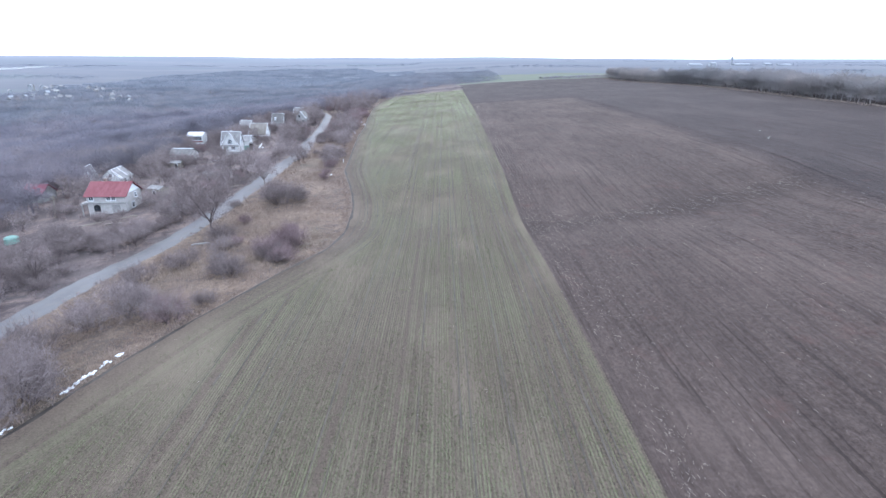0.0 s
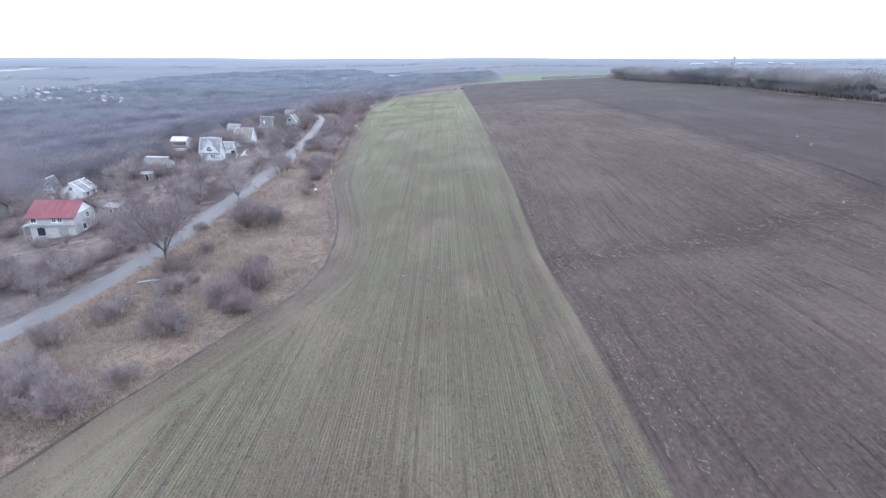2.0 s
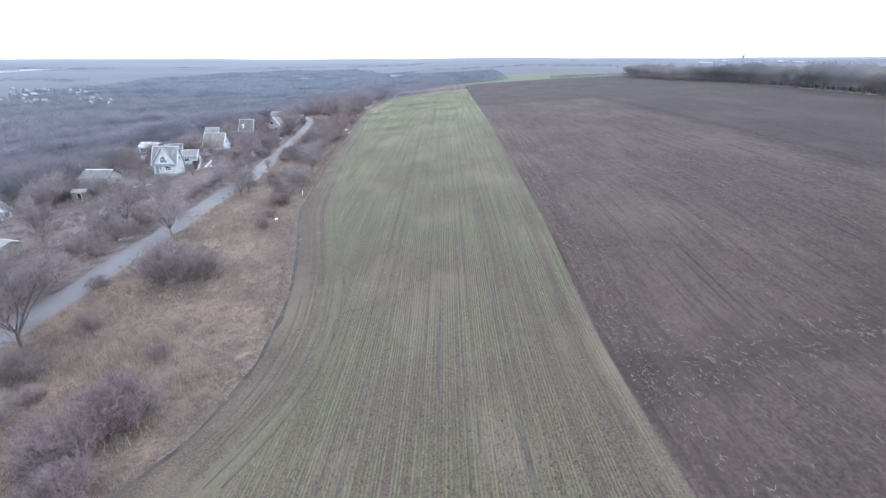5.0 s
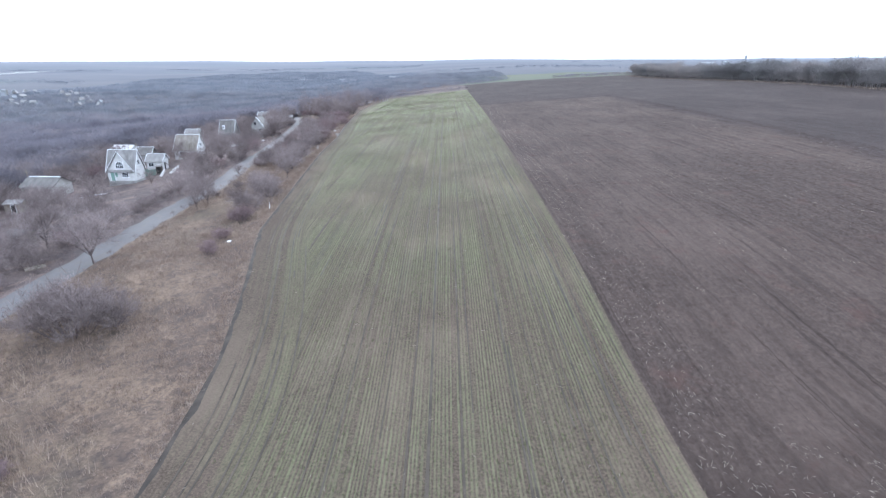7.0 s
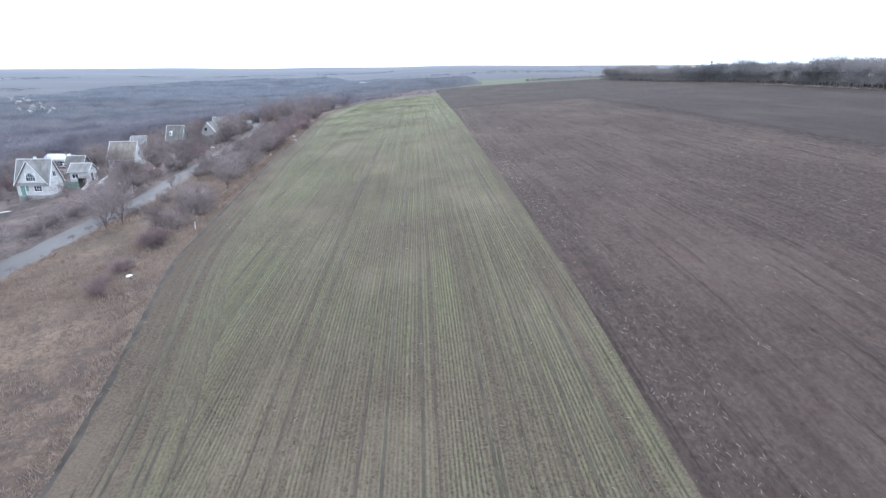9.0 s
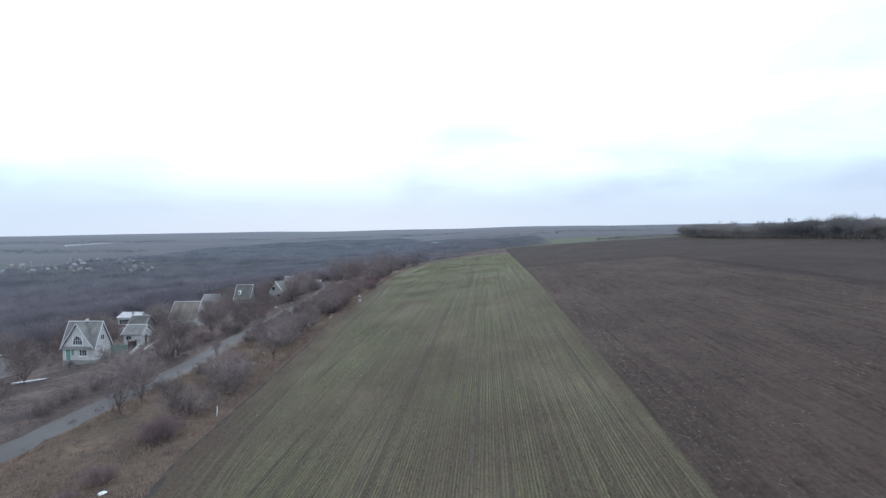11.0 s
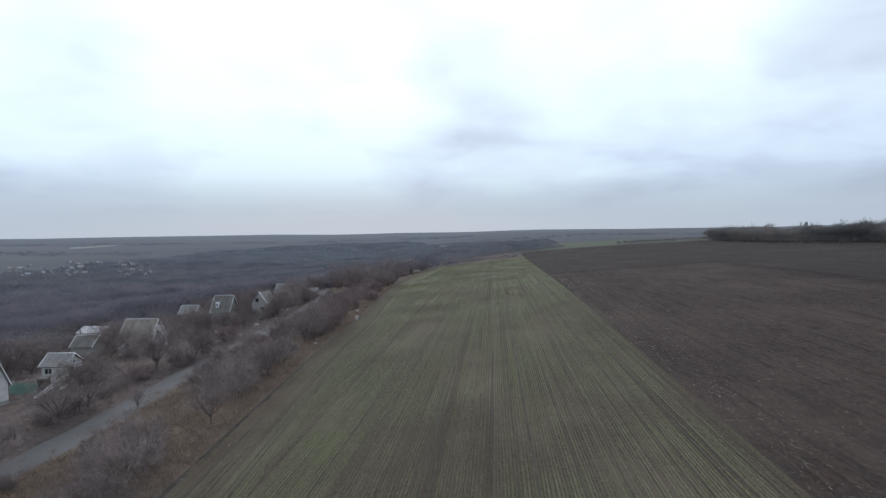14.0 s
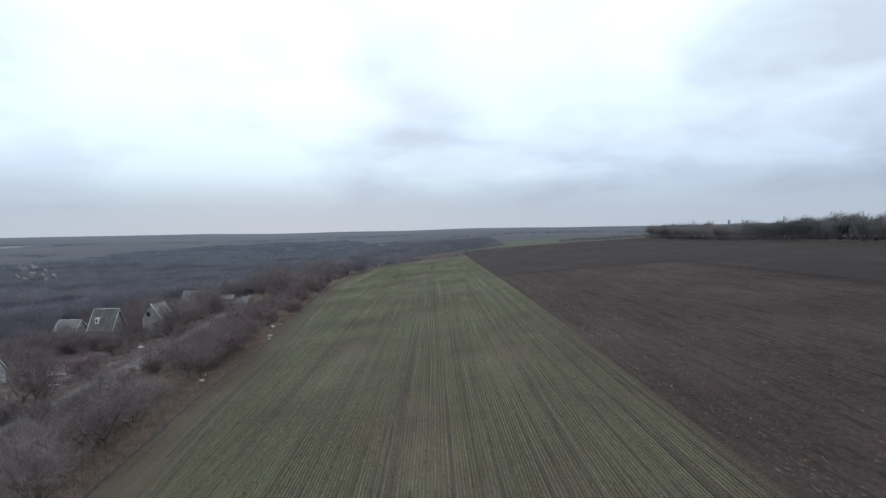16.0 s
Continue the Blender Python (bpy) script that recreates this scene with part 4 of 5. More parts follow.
def build_woods():
    near, mid, far = [], [], []
    # valley wood west of the gardens, thinning with distance in how finely it is built
    for i in range(200000):
        if len(near) + len(mid) + len(far) > 12500:
            break
        y = NR.uniform(60, 1350)
        x = NR.uniform(-1200, 90)
        edge = float(ROAD(y)) - 52 if y < 345 else (-100 + (y - 345) * 0.5 if y < 512 else -60 + (y - 512) * 0.45)
        edge += 14 * noise.noise((y * 0.02, 3.0, 1.0))
        if x > edge or not in_view(x, y) or on_house(x, y) or before_house(x, y, 60):
            continue
        # open fields beyond the wood
        if math.hypot(x, y) > 1020 + 120 * noise.noise((x * 0.004, y * 0.004, 9.0)) + max(0, 0.35 * (x + 300)):
            continue
        d = math.hypot(x, y - 60)
        keep = 1.0 if d < 420 else 0.5 if d < 750 else 0.34
        if NR.rand() > keep:
            continue
        d += NR.normal() * 45
        (near if d < 300 else mid if d < 560 else far).append((x, y))
    low_edge = lambda x, y: 1.0 if y < 480 else min(1.0, 0.35 + max(0, -60 + (y - 512) * 0.45 - x) / 130)
    hs = lambda q, a, b: [(a + (b - a) * NR.rand() * (1 + 0.35 * noise.noise((x * 0.012, y * 0.012, 5.0)))) * low_edge(x, y) for x, y in q]
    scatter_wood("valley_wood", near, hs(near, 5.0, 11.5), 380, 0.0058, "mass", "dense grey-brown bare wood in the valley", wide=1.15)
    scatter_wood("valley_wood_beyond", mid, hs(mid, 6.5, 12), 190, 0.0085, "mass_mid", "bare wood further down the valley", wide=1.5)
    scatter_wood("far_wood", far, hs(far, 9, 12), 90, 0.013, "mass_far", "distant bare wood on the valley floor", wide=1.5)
    # the wood goes on to the north-west, further out the nearer it lies to the field's line
    wide = curve([(900, -42), (1050, -36), (1330, -30), (1600, -25), (1900, -20), (2100, -15), (2100, -9), (1500, -4)])
    out = []
    while len(out) < 7500:
        b, d = NR.uniform(-38, -3), math.sqrt(NR.uniform(950**2, 2150**2))
        x, y = d * math.sin(radians(b)), d * math.cos(radians(b))
        if d < float(wide(b)) + 110 * noise.noise((x * 0.006, y * 0.006, 3.0)):
            out.append((x, y))
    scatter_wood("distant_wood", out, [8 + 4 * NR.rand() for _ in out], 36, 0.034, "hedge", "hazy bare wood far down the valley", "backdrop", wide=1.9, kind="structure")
    # undergrowth between the garden trees
    scrub = []
    while len(scrub) < 2300:
        y = NR.uniform(62, 350)
        x = float(ROAD(y)) - 3.2 - 62 * NR.rand()
        if on_house(x, y) or (in_clearing(x, y) and NR.rand() < 0.8):
            continue
        scrub.append((x, y))
    scatter_wood("garden_scrub", scrub, [(0.9 if before_house(x, y) else 1.4) + 1.5 * NR.rand() for x, y in scrub], 90, 0.016, "scrub", "low brown undergrowth between the garden trees", "scrub")
    side = []
    for i in range(620):
        y = NR.uniform(40, 345)
        x = float(ROAD(y)) + (1 if NR.rand() < 0.5 else -1) * (ROAD_HALF + 0.2 + abs(NR.normal()) * 0.8)
        if noise.noise((x * 0.05, y * 0.06, 8.0)) > -0.15:
            side.append((x, y))
    scatter_wood("roadside_scrub", side, [0.5 + 0.9 * NR.rand() + (0.5 if y > 150 else 0) for x, y in side], 90, 0.016, "scrub", "low brown growth along both sides of the road", "scrub")
    # the shelter belt along the ploughed field's far side
    belt = []
    for i in range(620):
        y = NR.uniform(150, 605)
        belt.append((175 + 6 * math.sin(y * 0.02) + NR.uniform(-2, 17), y))
    scatter_wood("tree_belt", belt, [(8.6 + 3.2 * NR.rand() + 4.0 * max(0, noise.noise((y * 0.03, 1.0, 7.0)))) * (1.25 if NR.rand() < 0.07 else 1.0) for x, y in belt], 520, 0.0065, "belt", "belt of bare trees along the ploughed field", "tree belt")
    hem = [(175 + 6 * math.sin(y * 0.02) + NR.uniform(-4, 18), y) for y in NR.uniform(150, 608, 900)]
    scatter_wood("belt_undergrowth", hem, [3.2 + 3.0 * NR.rand() for _ in hem], 150, 0.014, "belt", "undergrowth at the foot of the tree belt", "scrub")
    end = [(NR.uniform(-62, 19), 513 + abs(NR.normal()) * 9) for i in range(160)]
    scatter_wood("field_end_scrub", end, [1.6 + 2.2 * NR.rand() for _ in end], 110, 0.016, "mass", "low bare scrub along the far end of the wheat", "scrub")
    edge = [(x, 618 - 0.04 * x + NR.uniform(-3, 9)) for x in NR.uniform(104, 178, 110)]
    scatter_wood("corner_scrub", edge, [2.5 + 2.5 * NR.rand() for _ in edge], 150, 0.012, "belt", "low bare scrub between the ploughed field and the green beyond", "scrub")
    low = [(NR.uniform(105, 172), 600 + NR.uniform(-8, 30)) for i in range(70)] + [(NR.uniform(10, 60), 660 + NR.uniform(0, 60)) for i in range(60)]
    scatter_wood("low_scrub", low, [3 + 2.5 * NR.rand() for _ in low], 120, 0.014, "mass_mid", "low bare scrub at the far field corner", "scrub")


def build_hedgerows():
    """Hazy belts of trees between the far fields."""
    r = random.Random(15)
    for x0, y0, x1, y1, deep, n in ((-2300, 1900, -1250, 2150, 130, 520), (-1300, 1420, -820, 1330, 60, 200), (-1100, 2350, -100, 2500, 90, 420), (-520, 1330, -160, 1480, 45, 150), (-150, 1560, 420, 1500, 40, 190), (350, 1250, 900, 1180, 25, 150), (900, 1800, 2500, 1500, 60, 420), (500, 2500, 2200, 2600, 80, 350)):
        spots = []
        while len(spots) < n:
            f = r.random()
            if noise.noise((x0 * 0.01 + f * 7, y0 * 0.1, 2.0)) > -0.3:
                spots.append((x0 + (x1 - x0) * f, y0 + (y1 - y0) * f + r.gauss(0, 0.5) * deep))
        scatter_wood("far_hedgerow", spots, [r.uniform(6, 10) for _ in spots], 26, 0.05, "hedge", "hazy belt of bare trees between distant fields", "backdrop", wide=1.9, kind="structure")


def build_grass():
    v = []
    # dry tufts on the verge
    n = 0
    while n < 30000:
        y = NR.uniform(28, 330)
        a, b = float(ROAD(y)) + 3.2, float(FIELD_W(y)) - 0.3
        if b < a:
            continue
        x = a + (b - a) * NR.rand()
        edge = b - x < 1.3
        if not edge and noise.noise((x * 0.12, y * 0.08, 2.0)) < NR.uniform(-0.6, 0.35):
            continue
        z = ground_z(x, y)
        for j in range(6):
            h = NR.uniform(0.15, 0.5)
            an = NR.uniform(0, 6.28)
            dx, dy = 0.35 * NR.normal(), 0.35 * NR.normal()
            px, py = x + 0.15 * NR.normal(), y + 0.15 * NR.normal()
            w = 0.022
            v += [(px - w * math.cos(an), py - w * math.sin(an), z - 0.05), (px + w * math.cos(an), py + w * math.sin(an), z - 0.05), (px + dx * h, py + dy * h, z + h)]
        n += 1
    fast_mesh("dry_grass", v, np.arange(len(v)).reshape(-1, 3), "grass", "tufts of dead tan grass on the verge", "grass")
    # a paler fringe where the plough turns, against the wheat
    v = []
    for i in range(11000):
        y = NR.uniform(25, 420)
        x = float(FIELD_W(y)) - abs(NR.normal()) * 0.55 + 0.05
        z = ground_z(x, y)
        h, an, w = NR.uniform(0.10, 0.30), NR.uniform(0, 6.28), 0.028
        v += [(x - w * math.cos(an), y - w * math.sin(an), z - 0.05), (x + w * math.cos(an), y + w * math.sin(an), z - 0.05), (x + 0.7 * h * NR.normal(), y + 0.7 * h * NR.normal(), z + h)]
    fast_mesh("edge_grass", v, np.arange(len(v)).reshape(-1, 3), "fringe", "pale dry grass fringe along the wheat field", "grass")
    # rank grass along the foot of the tree belt
    v = []
    for i in range(5000):
        y = NR.uniform(150, 590)
        x = 171.5 + 6 * math.sin(y * 0.02) + 1.3 * NR.normal()
        z = ground_z(x, y)
        h, an, w = NR.uniform(0.3, 0.8), NR.uniform(0, 6.28), 0.12
        v += [(x - w * math.cos(an), y - w * math.sin(an), z - 0.05), (x + w * math.cos(an), y + w * math.sin(an), z - 0.05), (x + 0.5 * h * NR.normal(), y + 0.5 * h * NR.normal(), z + h)]
    fast_mesh("belt_grass", v, np.arange(len(v)).reshape(-1, 3), "fringe", "pale rank grass at the foot of the tree belt", "grass")
    # pale reeds
    v = []
    for cx, cy, sx, sy, m in ((-31, 94, 5, 5, 1300), (-38, 74, 5, 6, 900), (-31.5, 75, 4, 5, 600), (-30, 92, 4, 5, 500), (-23, 88, 2, 6, 260), (-33, 63, 2, 3, 160), (-36, 104, 4, 3, 240)):
        for i in range(m):
            x, y = cx + sx * NR.normal() * 0.55, cy + sy * NR.normal() * 0.55
            z = ground_z(x, y)
            h = NR.uniform(0.5, 1.1)
            an, w = NR.uniform(0, 6.28), 0.024
            dx, dy = 0.3 * NR.normal(), 0.3 * NR.normal()
            v += [(x - w * math.cos(an), y - w * math.sin(an), z - 0.05), (x + w * math.cos(an), y + w * math.sin(an), z - 0.05), (x + dx * h, y + dy * h, z + h)]
    fast_mesh("reeds", v, np.arange(len(v)).reshape(-1, 3), "reed", "stand of pale dry reeds on the verge", "reeds")


def bare_lines():
    """Bare lines between the drilled rows, in uneven groups: (kind, place across, width)."""
    r = random.Random(33)
    lines, x = [], -33.8
    while x < 16.5:
        for i in range(r.choice((1, 1, 2, 2, 3))):
            lines.append(("straight", x, r.choice((0.04, 0.05, 0.06, 0.08, 0.12))))
            x += r.choice((0.26, 0.52, 0.52, 0.78))
        x += r.choice((0.52, 0.78, 1.04, 1.56, 2.08))
    return lines + [("edge", o, r.uniform(0.05, 0.09)) for o in (1.9, 2.9, 3.4, 4.9, 5.4, 6.6)]


LINES = bare_lines()


def sunk(x, y):
    """How far the wheat lies below the verge's level: a step at the bank, easing out towards the ploughed land."""
    return -0.22 * smooth((x - bank_edge(y)) / 0.8) * smooth((FIELD_E(y) - x) / 5.0)


def build_bare_lines():
    r = random.Random(34)
    field = bpy.data.objects["wheat_field"]
    for kind, p, w in LINES:
        v, f = [], []
        k, last = r.uniform(0, 50), False
        y = 18.0
        while y < 508:
            x = p if kind == "straight" else float(soft_edge(y)) + p
            inside = x < float(FIELD_E(y)) - 0.5 and (x > float(soft_edge(y)) + 6.8 if kind == "straight" else 75 < y < 330 and x > float(FIELD_W(y)) + 1.0)
            faint = 0.12 if y < 80 and x < 0 else -0.22
            if inside and noise.noise((k, y * 0.012, p)) + 0.35 * noise.noise((k, y * 0.11, p)) > faint:
                z = ground_z(x, y) + float(sunk(x, y)) + 0.03
                g = w * (0.8 + 0.6 * noise.noise((k + 9, y * 0.15, 0.0)))
                dx = 0.04 * noise.noise((k, y * 0.2, 5.0))
                v += [(x + dx - g, y, z), (x + dx, y, z + 0.006), (x + dx + g, y, z)]
                if last:
                    i = len(v) - 6
                    f += [(i, i + 1, i + 4, i + 3), (i + 1, i + 2, i + 5, i + 4)]
                last = True
            else:
                last = False
            y += 2.0
        if f:
            link("bare_line", v, f, "bare_line", field, smooth=True)


def build_crop():
    """Young wheat plants in their drilled rows, straight in the open field and bent along its western edge."""
    rs = np.random.RandomState(12)
    pts = []
    for k, rx in enumerate(np.arange(-35.75, 18, 0.26)):
        gap = noise.noise((k * 0.31, 4.0, 1.0)) + 0.5 * noise.noise((k * 0.9, 9.0, 1.0))
        n = int(3900 * (0.22 if gap > 0.6 else 0.3 + 0.6 * rs.rand()))
        y = 20 + 490 * rs.rand(n) ** 1.6
        x = rx + 0.06 * rs.normal(size=n)
        pts.append((np.where(x > soft_edge(y) + 6.5, x, 999), y))
        if rx > -25 and rx < -15:
            y2 = 20 + 320 * rs.rand(n // 2)
            x2 = soft_edge(y2) + (rx + 25) + 0.05 * rs.normal(size=n // 2)
            pts.append((np.where(rx + 25 < 6.5, x2, 999), y2))
    x, y = np.concatenate([p[0] for p in pts]), np.concatenate([p[1] for p in pts])
    thin = np.array([noise.noise((a * 0.08, b * 0.035, 6.0)) for a, b in zip(x, y)])
    ok = (x > FIELD_W(y) + 1.2 + 2.5 * rs.rand(len(x))) & (x < FIELD_E(y) + 0.25 - 1.8 * rs.rand(len(x))) & (thin > rs.uniform(-0.75, 0.25, len(x)))
    x, y = x[ok], y[ok]
    for kind, p, w in LINES:
        at = p if kind == "straight" else soft_edge(y) + p
        keep = (np.abs(x - at) > w + 0.02) | (rs.rand(len(x)) < 0.12)
        x, y = x[keep], y[keep]
    z = height(x, y) + sunk(x, y)
    n = len(x)
    h = rs.uniform(0.08, 0.20, n)
    an = 0.6 * rs.normal(size=n) + np.pi * rs.randint(0, 2, n)
    w = 0.026
    v = np.empty((n, 3, 3))
    v[:, 0] = np.stack([x - w * np.cos(an), y - w * np.sin(an), z - 0.02], 1)
    v[:, 1] = np.stack([x + w * np.cos(an), y + w * np.sin(an), z - 0.02], 1)
    v[:, 2] = np.stack([x - 1.1 * h * np.sin(an), y + 1.1 * h * np.cos(an), z + 0.75 * h], 1)
    fast_mesh("wheat_plants", v.reshape(-1, 3), np.arange(3 * n).reshape(-1, 3), "blade", "young green wheat plants in drilled rows", "wheat")


def build_straw():
    """Stalks left on the ploughed soil and along the field's edge."""
    v, f = [], []

    def stalk(x, y, z, length, a, w):
        c, s = math.cos(a), math.sin(a)
        i = len(v)
        e = NR.uniform(0.0, 0.015)
        for t, up in ((0, 0.02), (0.5, 0.035 + e), (1, 0.03)):
            px, py = x + c * length * (t - 0.5) + 0.01 * NR.normal() * length * (t == 0.5), y + s * length * (t - 0.5)
            v.extend([(px - s * w, py + c * w, z + up), (px + s * w, py - c * w, z + up), (px, py, z + up + 1.7 * w)])
        for k in (0, 3):
            for j in range(3):
                a0, b0 = i + k + j, i + k + (j + 1) % 3
                f.extend([(a0, b0, b0 + 3), (a0, b0 + 3, a0 + 3)])

    n = 0
    while n < 4300:
        kind = NR.rand()
        if kind < 0.30:
            y = 20 + 300 * NR.rand() ** 1.3
            x = float(FIELD_E(y)) + 0.9 + abs(NR.normal()) * 2.2
            if noise.noise((x * 0.4, y * 0.06, 12.0)) < NR.uniform(-0.3, 0.2):
                continue
        elif kind < 0.35:
            x = 14.2 + 58 * NR.rand() ** 1.2
            y = 86 + 17 * (x / 66) ** 2 + 2.2 * NR.normal()
        else:
            y = 20 + 310 * NR.rand() ** 1.2
            x = 14.5 + 0.72 * NR.randint(0, 88) + 0.12 * NR.normal()
            if noise.noise((x * 0.10, y * 0.035, 4.0)) < NR.uniform(-0.3, 0.55):
                continue
        if x < float(FIELD_E(y)):
            continue
        if 0.30 <= kind < 0.35:
            for j in range(2):
                stalk(x + 0.25 * NR.normal(), y + 0.25 * NR.normal(), ground_z(x, y) + 0.1, NR.uniform(0.15, 0.32), NR.uniform(0, 3.14), NR.uniform(0.005, 0.008))
        stalk(x, y, ground_z(x, y) + 0.08, NR.uniform(0.10, 0.34) if NR.rand() < 0.85 else NR.uniform(0.35, 0.7), math.pi / 2 + 0.45 * NR.normal(), NR.uniform(0.005, 0.010))
        n += 1
    # tufts of stalks turned up by the plough
    for i in range(60):
        y = 40 + 260 * NR.rand()
        x = float(FIELD_E(y)) + 0.4 + 30 * NR.rand() ** 2.2
        for j in range(5):
            stalk(x + 0.3 * NR.normal(), y + 0.3 * NR.normal(), ground_z(x, y) + 0.08, NR.uniform(0.2, 0.6), NR.uniform(0.7, 2.4), NR.uniform(0.005, 0.008))
    for i in range(420):
        y = 30 + 270 * NR.rand()
        a, b = float(FIELD_W(y)), float(FIELD_E(y))
        x = a + (b - a) * NR.rand()
        stalk(x, y, ground_z(x, y) + float(sunk(x, y)), NR.uniform(0.15, 0.4), NR.uniform(0, 3.14), 0.010)
    fast_mesh("straw", v, f, "straw", "pale broken stalks scattered on the ploughed soil", "straw")


# ---- houses and other built things ----
def side_frame(side, w, d):
    if side == "front":
        return Matrix.Identity(4)
    if side == "right":
        return pose(w / 2, 0, 0, 0, 0, 90)
    return pose(-w / 2, d, 0, 0, 0, -90)


def window(parent, m, x, z, w, h, bars=2, frame_mat="trim", arch=False):
    """A window set on a wall: a proud frame, with its dark pane behind it."""
    s = Shape()
    t = 0.09
    s.box(x - w / 2 - t, x - w / 2, -0.06, 0.02, z - t, z + h + t, m)
    s.box(x + w / 2, x + w / 2 + t, -0.06, 0.02, z - t, z + h + t, m)
    s.box(x - w / 2, x + w / 2, -0.06, 0.02, z - t, z, m)
    s.box(x - w / 2 - 0.12, x + w / 2 + 0.12, -0.14, -0.06, z - t - 0.05, z - t, m)
    if arch:
        k = 10
        for i in range(k):
            a, b = math.pi * i / k, math.pi * (i + 1) / k
            s.beam(m @ Vector((x - math.cos(a) * w / 2, -0.02, z + h * 0.45 + math.sin(a) * h * 0.55)), m @ Vector((x - math.cos(b) * w / 2, -0.02, z + h * 0.45 + math.sin(b) * h * 0.55)), 0.1)
    else:
        s.box(x - w / 2, x + w / 2, -0.06, 0.02, z + h, z + h + t, m)
    for i in range(1, bars):
        u = x - w / 2 + w * i / bars
        s.box(u - 0.03, u + 0.03, -0.055, 0.01, z, z + h * (0.92 if arch else 1.0), m)
    if bars > 2:
        s.box(x - w / 2, x + w / 2, -0.05, 0.01, z + h * 0.45, z + h * 0.45 + 0.06, m)
    ob = s.make("window", frame_mat, parent, "white-framed window")
    p = Shape()
    if arch:
        pts = [(x - w / 2, -0.022, z), (x + w / 2, -0.022, z)] + [(x + math.cos(a) * w / 2, -0.022, z + h * 0.45 + math.sin(a) * h * 0.55) for a in np.linspace(0, math.pi, 9)]
        p.slab([m @ Vector(q) for q in pts], 0.02)
    else:
        p.box(x - w / 2, x + w / 2, -0.022, -0.004, z, z + h, m)
    p.make("pane", "glass", ob)
    return ob


def door(parent, m, x, w, h, material="green"):
    ob = Shape().box(x - w / 2, x + w / 2, -0.07, 0.01, 0.15, h, m).make("door", material, parent, "faded green door" if material == "green" else "dark doorway")
    f = Shape()
    f.box(x - w / 2 - 0.08, x - w / 2, -0.09, 0.01, 0.1, h + 0.08, m).box(x + w / 2, x + w / 2 + 0.08, -0.09, 0.01, 0.1, h + 0.08, m).box(x - w / 2, x + w / 2, -0.09, 0.01, h, h + 0.08, m)
    f.make("door_frame", "trim", ob)
    Shape().box(x + w * 0.3, x + w * 0.38, -0.12, -0.07, 1.0, 1.12, m).make("handle", "dark", ob)
    Shape().box(x - w / 2 - 0.15, x + w / 2 + 0.15, -0.6, -0.02, -0.3, 0.14, m).make("step", "concrete", parent)
    return ob


def walls(parent, w, d, wall, rise, ridge, material, below=1.6):
    """A solid body with its gables; below: how deep it is set into the sloping ground."""
    x, v = w / 2, []
    if ridge == "x":
        v = [(-x, 0, -below), (x, 0, -below), (x, d, -below), (-x, d, -below), (-x, 0, wall), (x, 0, wall), (x, d, wall), (-x, d, wall), (-x, d / 2, wall + rise), (x, d / 2, wall + rise)]
        f = [(0, 1, 5, 4), (1, 2, 6, 9, 5), (2, 3, 7, 6), (3, 0, 4, 8, 7), (0, 3, 2, 1), (4, 5, 9, 8), (6, 7, 8, 9)]
    else:
        v = [(-x, 0, -below), (x, 0, -below), (x, d, -below), (-x, d, -below), (-x, 0, wall), (x, 0, wall), (x, d, wall), (-x, d, wall), (0, 0, wall + rise), (0, d, wall + rise)]
        f = [(0, 1, 5, 8, 4), (1, 2, 6, 5), (2, 3, 7, 9, 6), (3, 0, 4, 7), (0, 3, 2, 1), (5, 6, 9, 8), (7, 4, 8, 9)]
    return link("wall", v, f, material, parent)


def roof(parent, w, d, wall, rise, ridge, material, over=0.35, thick=0.12, trim="trim", name="roof"):
    """Two slopes laid over the gables, a ridge cap and boards along the verges."""
    half = d / 2 if ridge == "x" else w / 2
    run = w / 2 + over if ridge == "x" else over
    k = (half + over) / half
    lift = 0.1
    for sgn, nm in ((-1, "roof_slope"), (1, "roof_slope")):
        s = Shape()
        if ridge == "x":
            y1 = d / 2 + sgn * half * k
            pts = [(-run, y1, wall + rise - rise * k + lift), (run, y1, wall + rise - rise * k + lift), (run, d / 2, wall + rise + lift), (-run, d / 2, wall + rise + lift)]
            # courses of sheets, each lapping the one below
            s.slab(pts if sgn < 0 else pts[::-1], thick)
        else:
            x1 = sgn * half * k
            pts = [(x1, -over, wall + rise - rise * k + lift), (x1, d + over, wall + rise - rise * k + lift), (0, d + over, wall + rise + lift), (0, -over, wall + rise + lift)]
            s.slab(pts if sgn > 0 else pts[::-1], thick)
        s.make(nm, material, parent)
    if trim:
        if ridge == "x":
            ends = [((-run, d / 2, wall + rise + lift), (-run, d / 2 + g * half * k, wall + rise - rise * k + lift)) for g in (-1, 1)] + [((run, d / 2, wall + rise + lift), (run, d / 2 + g * half * k, wall + rise - rise * k + lift)) for g in (-1, 1)]
            cap = ((-run, d / 2, wall + rise + lift + 0.05), (run, d / 2, wall + rise + lift + 0.05))
        else:
            ends = [((0, yy, wall + rise + lift), (g * half * k, yy, wall + rise - rise * k + lift)) for g in (-1, 1) for yy in (-over, d + over)]
            cap = ((0, -over, wall + rise + lift + 0.05), (0, d + over, wall + rise + lift + 0.05))
        Shape().beam(*cap, 0.15, 0.09).make("ridge_cap", trim, parent, "pale ridge cap")
        for a, b in ends:
            Shape().beam(a, b, 0.07, 0.10).make("verge_board", trim, parent, "pale verge board")


